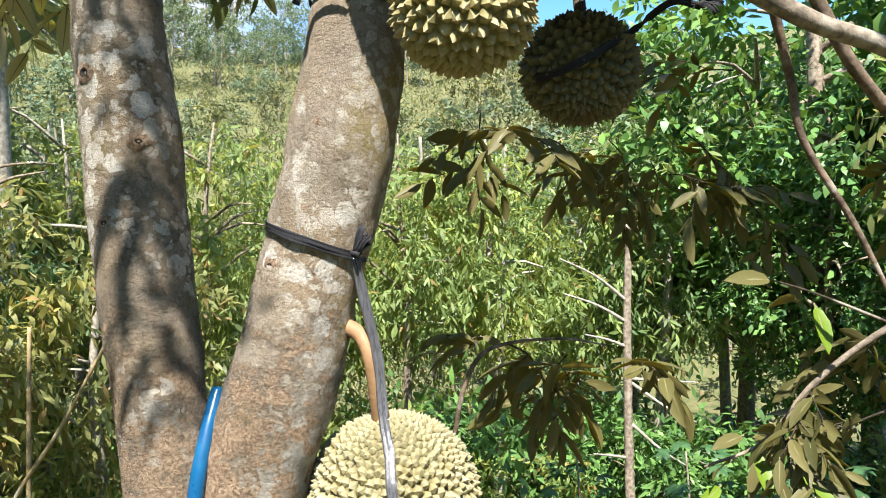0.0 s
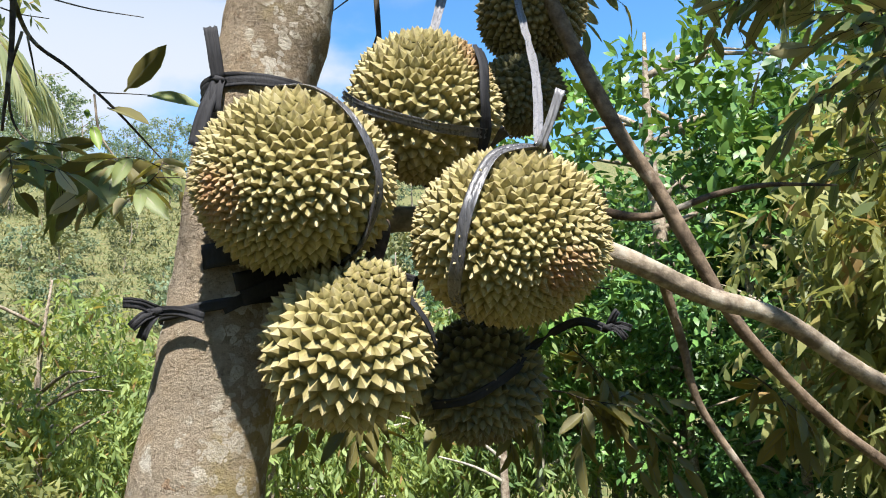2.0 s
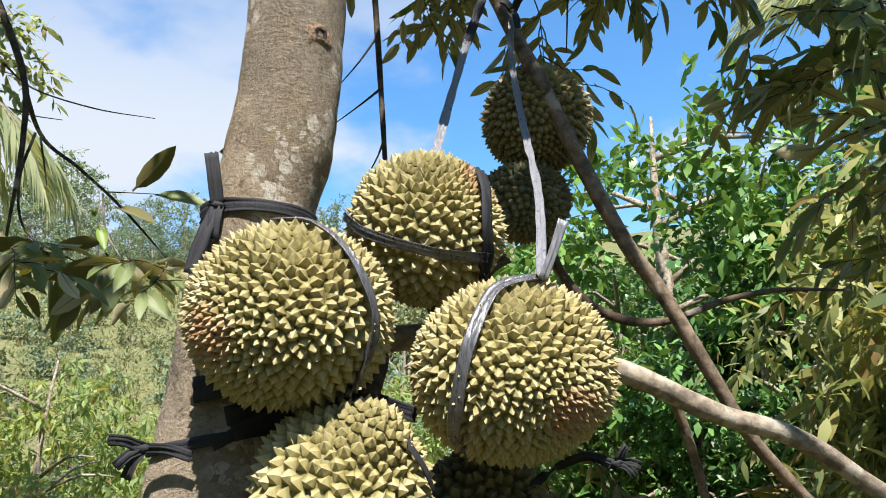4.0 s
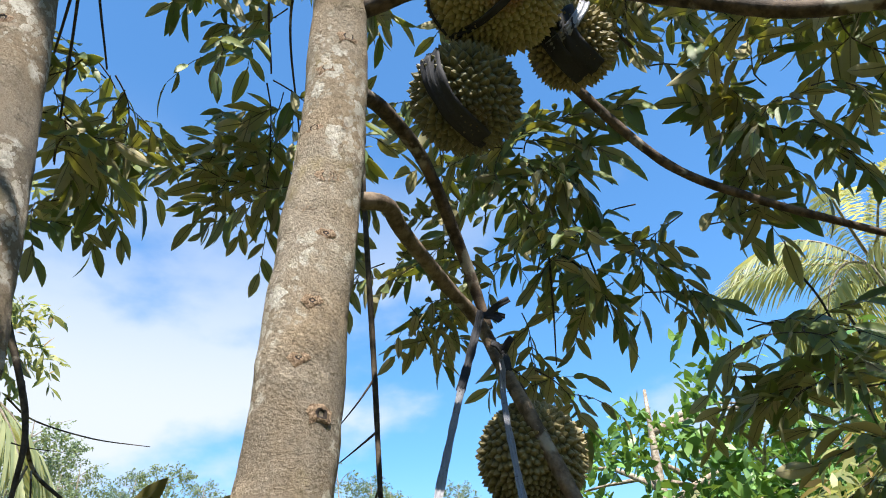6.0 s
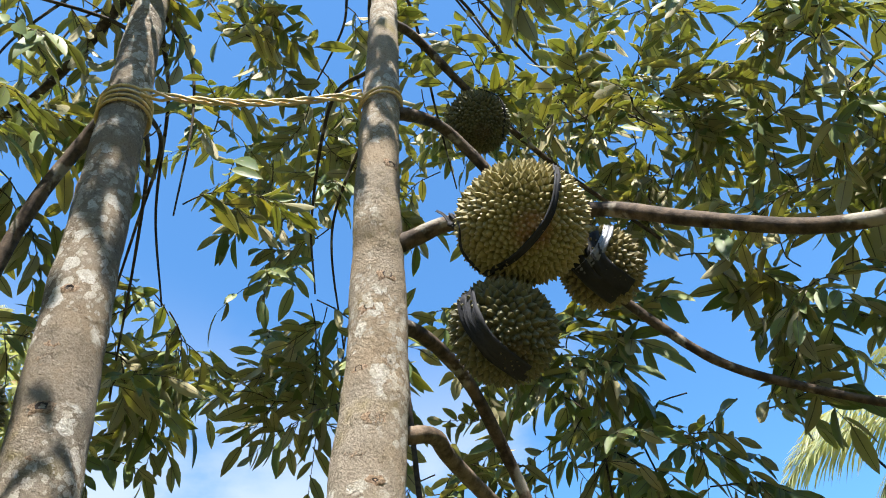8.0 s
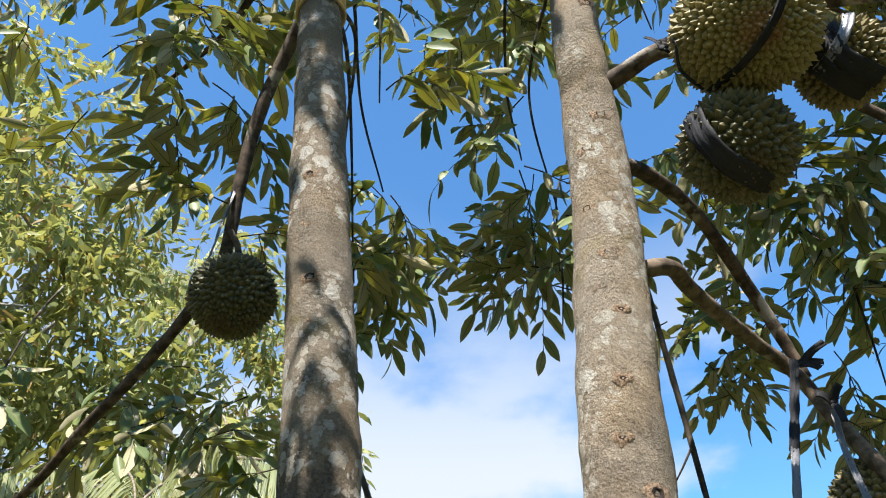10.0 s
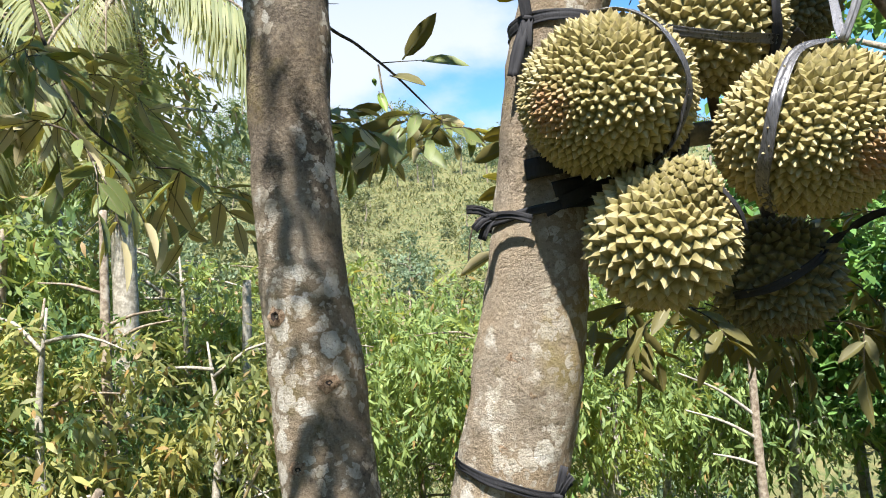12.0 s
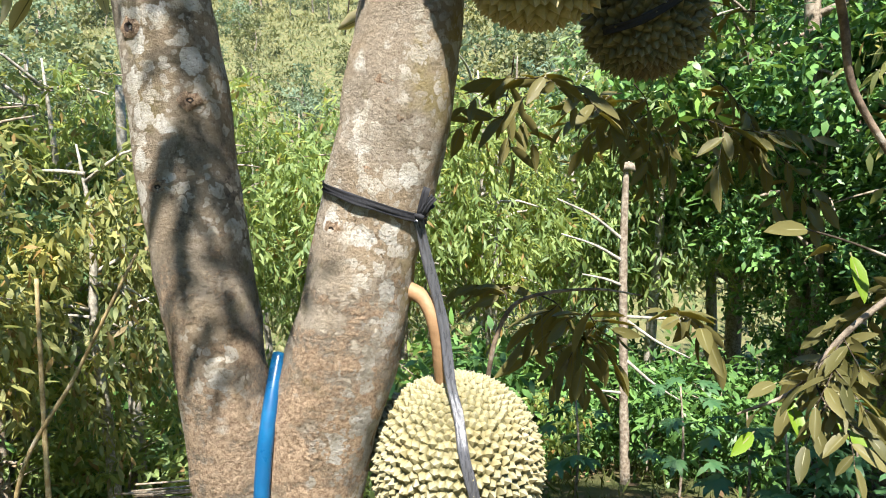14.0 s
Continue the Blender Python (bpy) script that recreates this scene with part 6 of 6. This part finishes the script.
pole("leaning_branch", [(-3.241, 3.1, 0.841, 0.04), (-2.773, 3.1, 0.89, 0.036), (-2.393, 3.1, 0.934, 0.032), (-2.194, 3.1, 0.977, 0.028), (-2.106, 3.1, 1.104, 0.018)], pale_branch_bark, "pale bare branch reaching out of the shrubs", "branch")
for i in range(9):
    y0, zb = 4.3 + 0.05 * (i % 3), -0.52 + 0.045 * (i // 2)
    st = new("stick", mesh_of("stick", *tube([(-2.1 + rnd.uniform(-0.1, 0.1), y0, zb + rnd.uniform(-0.03, 0.05), 0.007), (-1.2 + rnd.uniform(-0.1, 0.1), y0 + 0.1, zb + rnd.uniform(-0.05, 0.05), 0.005)], 0.1, 6, 0.05), dead_wood))
    tagged(st, "thin grey stick in a stack among shrubs", "stick", "stacked sticks")


def bare_trunk(x, y, top, r, mat, stubs, seed, label, lean=0.0):
    """A trunk whose crown is lost among its neighbours, with side stubs."""
    rnd = random.Random(seed)
    z0 = ground_z(x, y)
    h = top - z0
    t = thing("slender_tree", (x, y, z0), label, "tree", "slender trunks in the valley")
    part("trunk", mesh_of("trunk", *tube([(0, 0, -0.2, r * 1.2), (lean * 0.2, 0.02, h * 0.3, r), (lean * 0.6, -0.02, h * 0.65, r * 0.85), (lean, 0, h, r * 0.6)], 0.08, 10, 0.10, 7.0, seed), mat), t)
    for i in range(stubs):
        u = rnd.uniform(0.2, 0.95)
        a = rnd.uniform(-0.5, 0.5) + (0 if i % 2 else math.pi)
        ln = rnd.uniform(0.15, 0.7)
        p = Vector((lean * u, 0, h * u))
        e = p + Vector((math.cos(a) * ln, math.sin(a) * ln, rnd.uniform(-0.1, 0.35) * ln))
        part("branch", mesh_of("branch", *tube([(*p, r * 0.35), (*(p.lerp(e, 0.5) + Vector((0, 0, 0.06 * ln))), r * 0.25), (*e, r * 0.12)], 0.06, 6, 0.08), mat), t)


for az, d, top, r, mat, stubs, lean, label in ((-24.2, 6.2, 2.2, 0.055, pale_wood, 7, 0.05, "pale straight trunk with snapped side branches"), (-32.7, 5.2, 2.6, 0.04, dead_wood, 7, -0.1, "grey trunk with bare arching branches"),
                                               (-40.4, 6.2, 2.6, 0.085, dead_wood, 4, 0.1, "dark rough trunk in the undergrowth"), (-46.0, 7.4, 4.2, 0.07, pale_wood, 3, 0.5, "white-barked slender trunk in the valley"),
                                               (3.0, 7.5, 2.4, 0.03, pale_wood, 4, 0.1, "thin pale trunk among leaves"), (-1.5, 8.4, 2.6, 0.03, pale_wood, 4, -0.2, "thin pale trunk among leaves")):
    a = radians(az)
    bare_trunk(d * math.sin(a), d * math.cos(a), top, r, mat, stubs, int(abs(az) * 10), label, lean)


def cassava(x, y, h, seed):
    """A low cassava plant: a thin stem and palmate leaves of seven fingers."""
    rnd = random.Random(seed)
    z0 = ground_z(x, y)
    t = thing("cassava_plant", (x, y, z0), "low cassava plant with blue-green palmate leaves", "plant", "cassava plants")
    part("stem", mesh_of("stem", *tube([(0, 0, -0.05, 0.012), (0.03, 0, h * 0.5, 0.010), (0.01, 0.02, h, 0.006)], 0.1, 6), dead_wood), t)
    for i in range(14):
        ob = part("leaf", CASSAVA_LEAF, t)
        u = rnd.uniform(0.35, 1.0)
        a = rnd.uniform(0, 360)
        ob.matrix_basis = pose(0.015, 0, h * u, 0, 0, a) @ pose(0, 0.02, 0, rnd.uniform(-25, 20), rnd.uniform(-15, 15), 0) @ Matrix.Scale(rnd.uniform(0.8, 1.25), 4)


def cassava_leaf():
    v, f = [], []
    rows = [(0, 0, 0, 0.002), (0, 0.08, 0.03, 0.0018), (0, 0.16, 0.03, 0.0012)]
    tv, tf = tube(rows, 0.05, 5)
    pieces = [(tv, tf)]
    for k7 in range(7):
        a = radians(-110 + 220 * k7 / 6)
        ln = 0.13 * (1 - 0.35 * abs(k7 - 3) / 3)
        d, n = Vector((math.sin(a), math.cos(a), -0.25)).normalized(), Vector((0, 0, 1))
        sd = d.cross(n).normalized() * 0.02
        o = Vector((0, 0.16, 0.03))
        pieces.append((np.array([tuple(o), tuple(o + d * ln * 0.45 - sd), tuple(o + d * ln * 0.45 + sd), tuple(o + d * ln * 0.8 - sd * 0.7), tuple(o + d * ln * 0.8 + sd * 0.7), tuple(o + d * ln + Vector((0, 0, -0.02)))]),
                       [(0, 2, 1), (1, 2, 4, 3), (3, 4, 5)]))
    return mesh_of("cassava_leaf", *joined(pieces), leaf_cassava)


CASSAVA_LEAF = cassava_leaf()
for az, d, h in ((24, 4.6, 0.75), (21.5, 4.9, 0.8), (26, 5.0, 0.9), (28.5, 4.7, 0.8), (9, 5.2, 0.8), (17, 5.6, 0.9), (-41, 5.8, 0.9), (-36, 6.4, 0.8)):
    a = radians(az)
    cassava(d * math.sin(a), d * math.cos(a), h, int(d * 100))
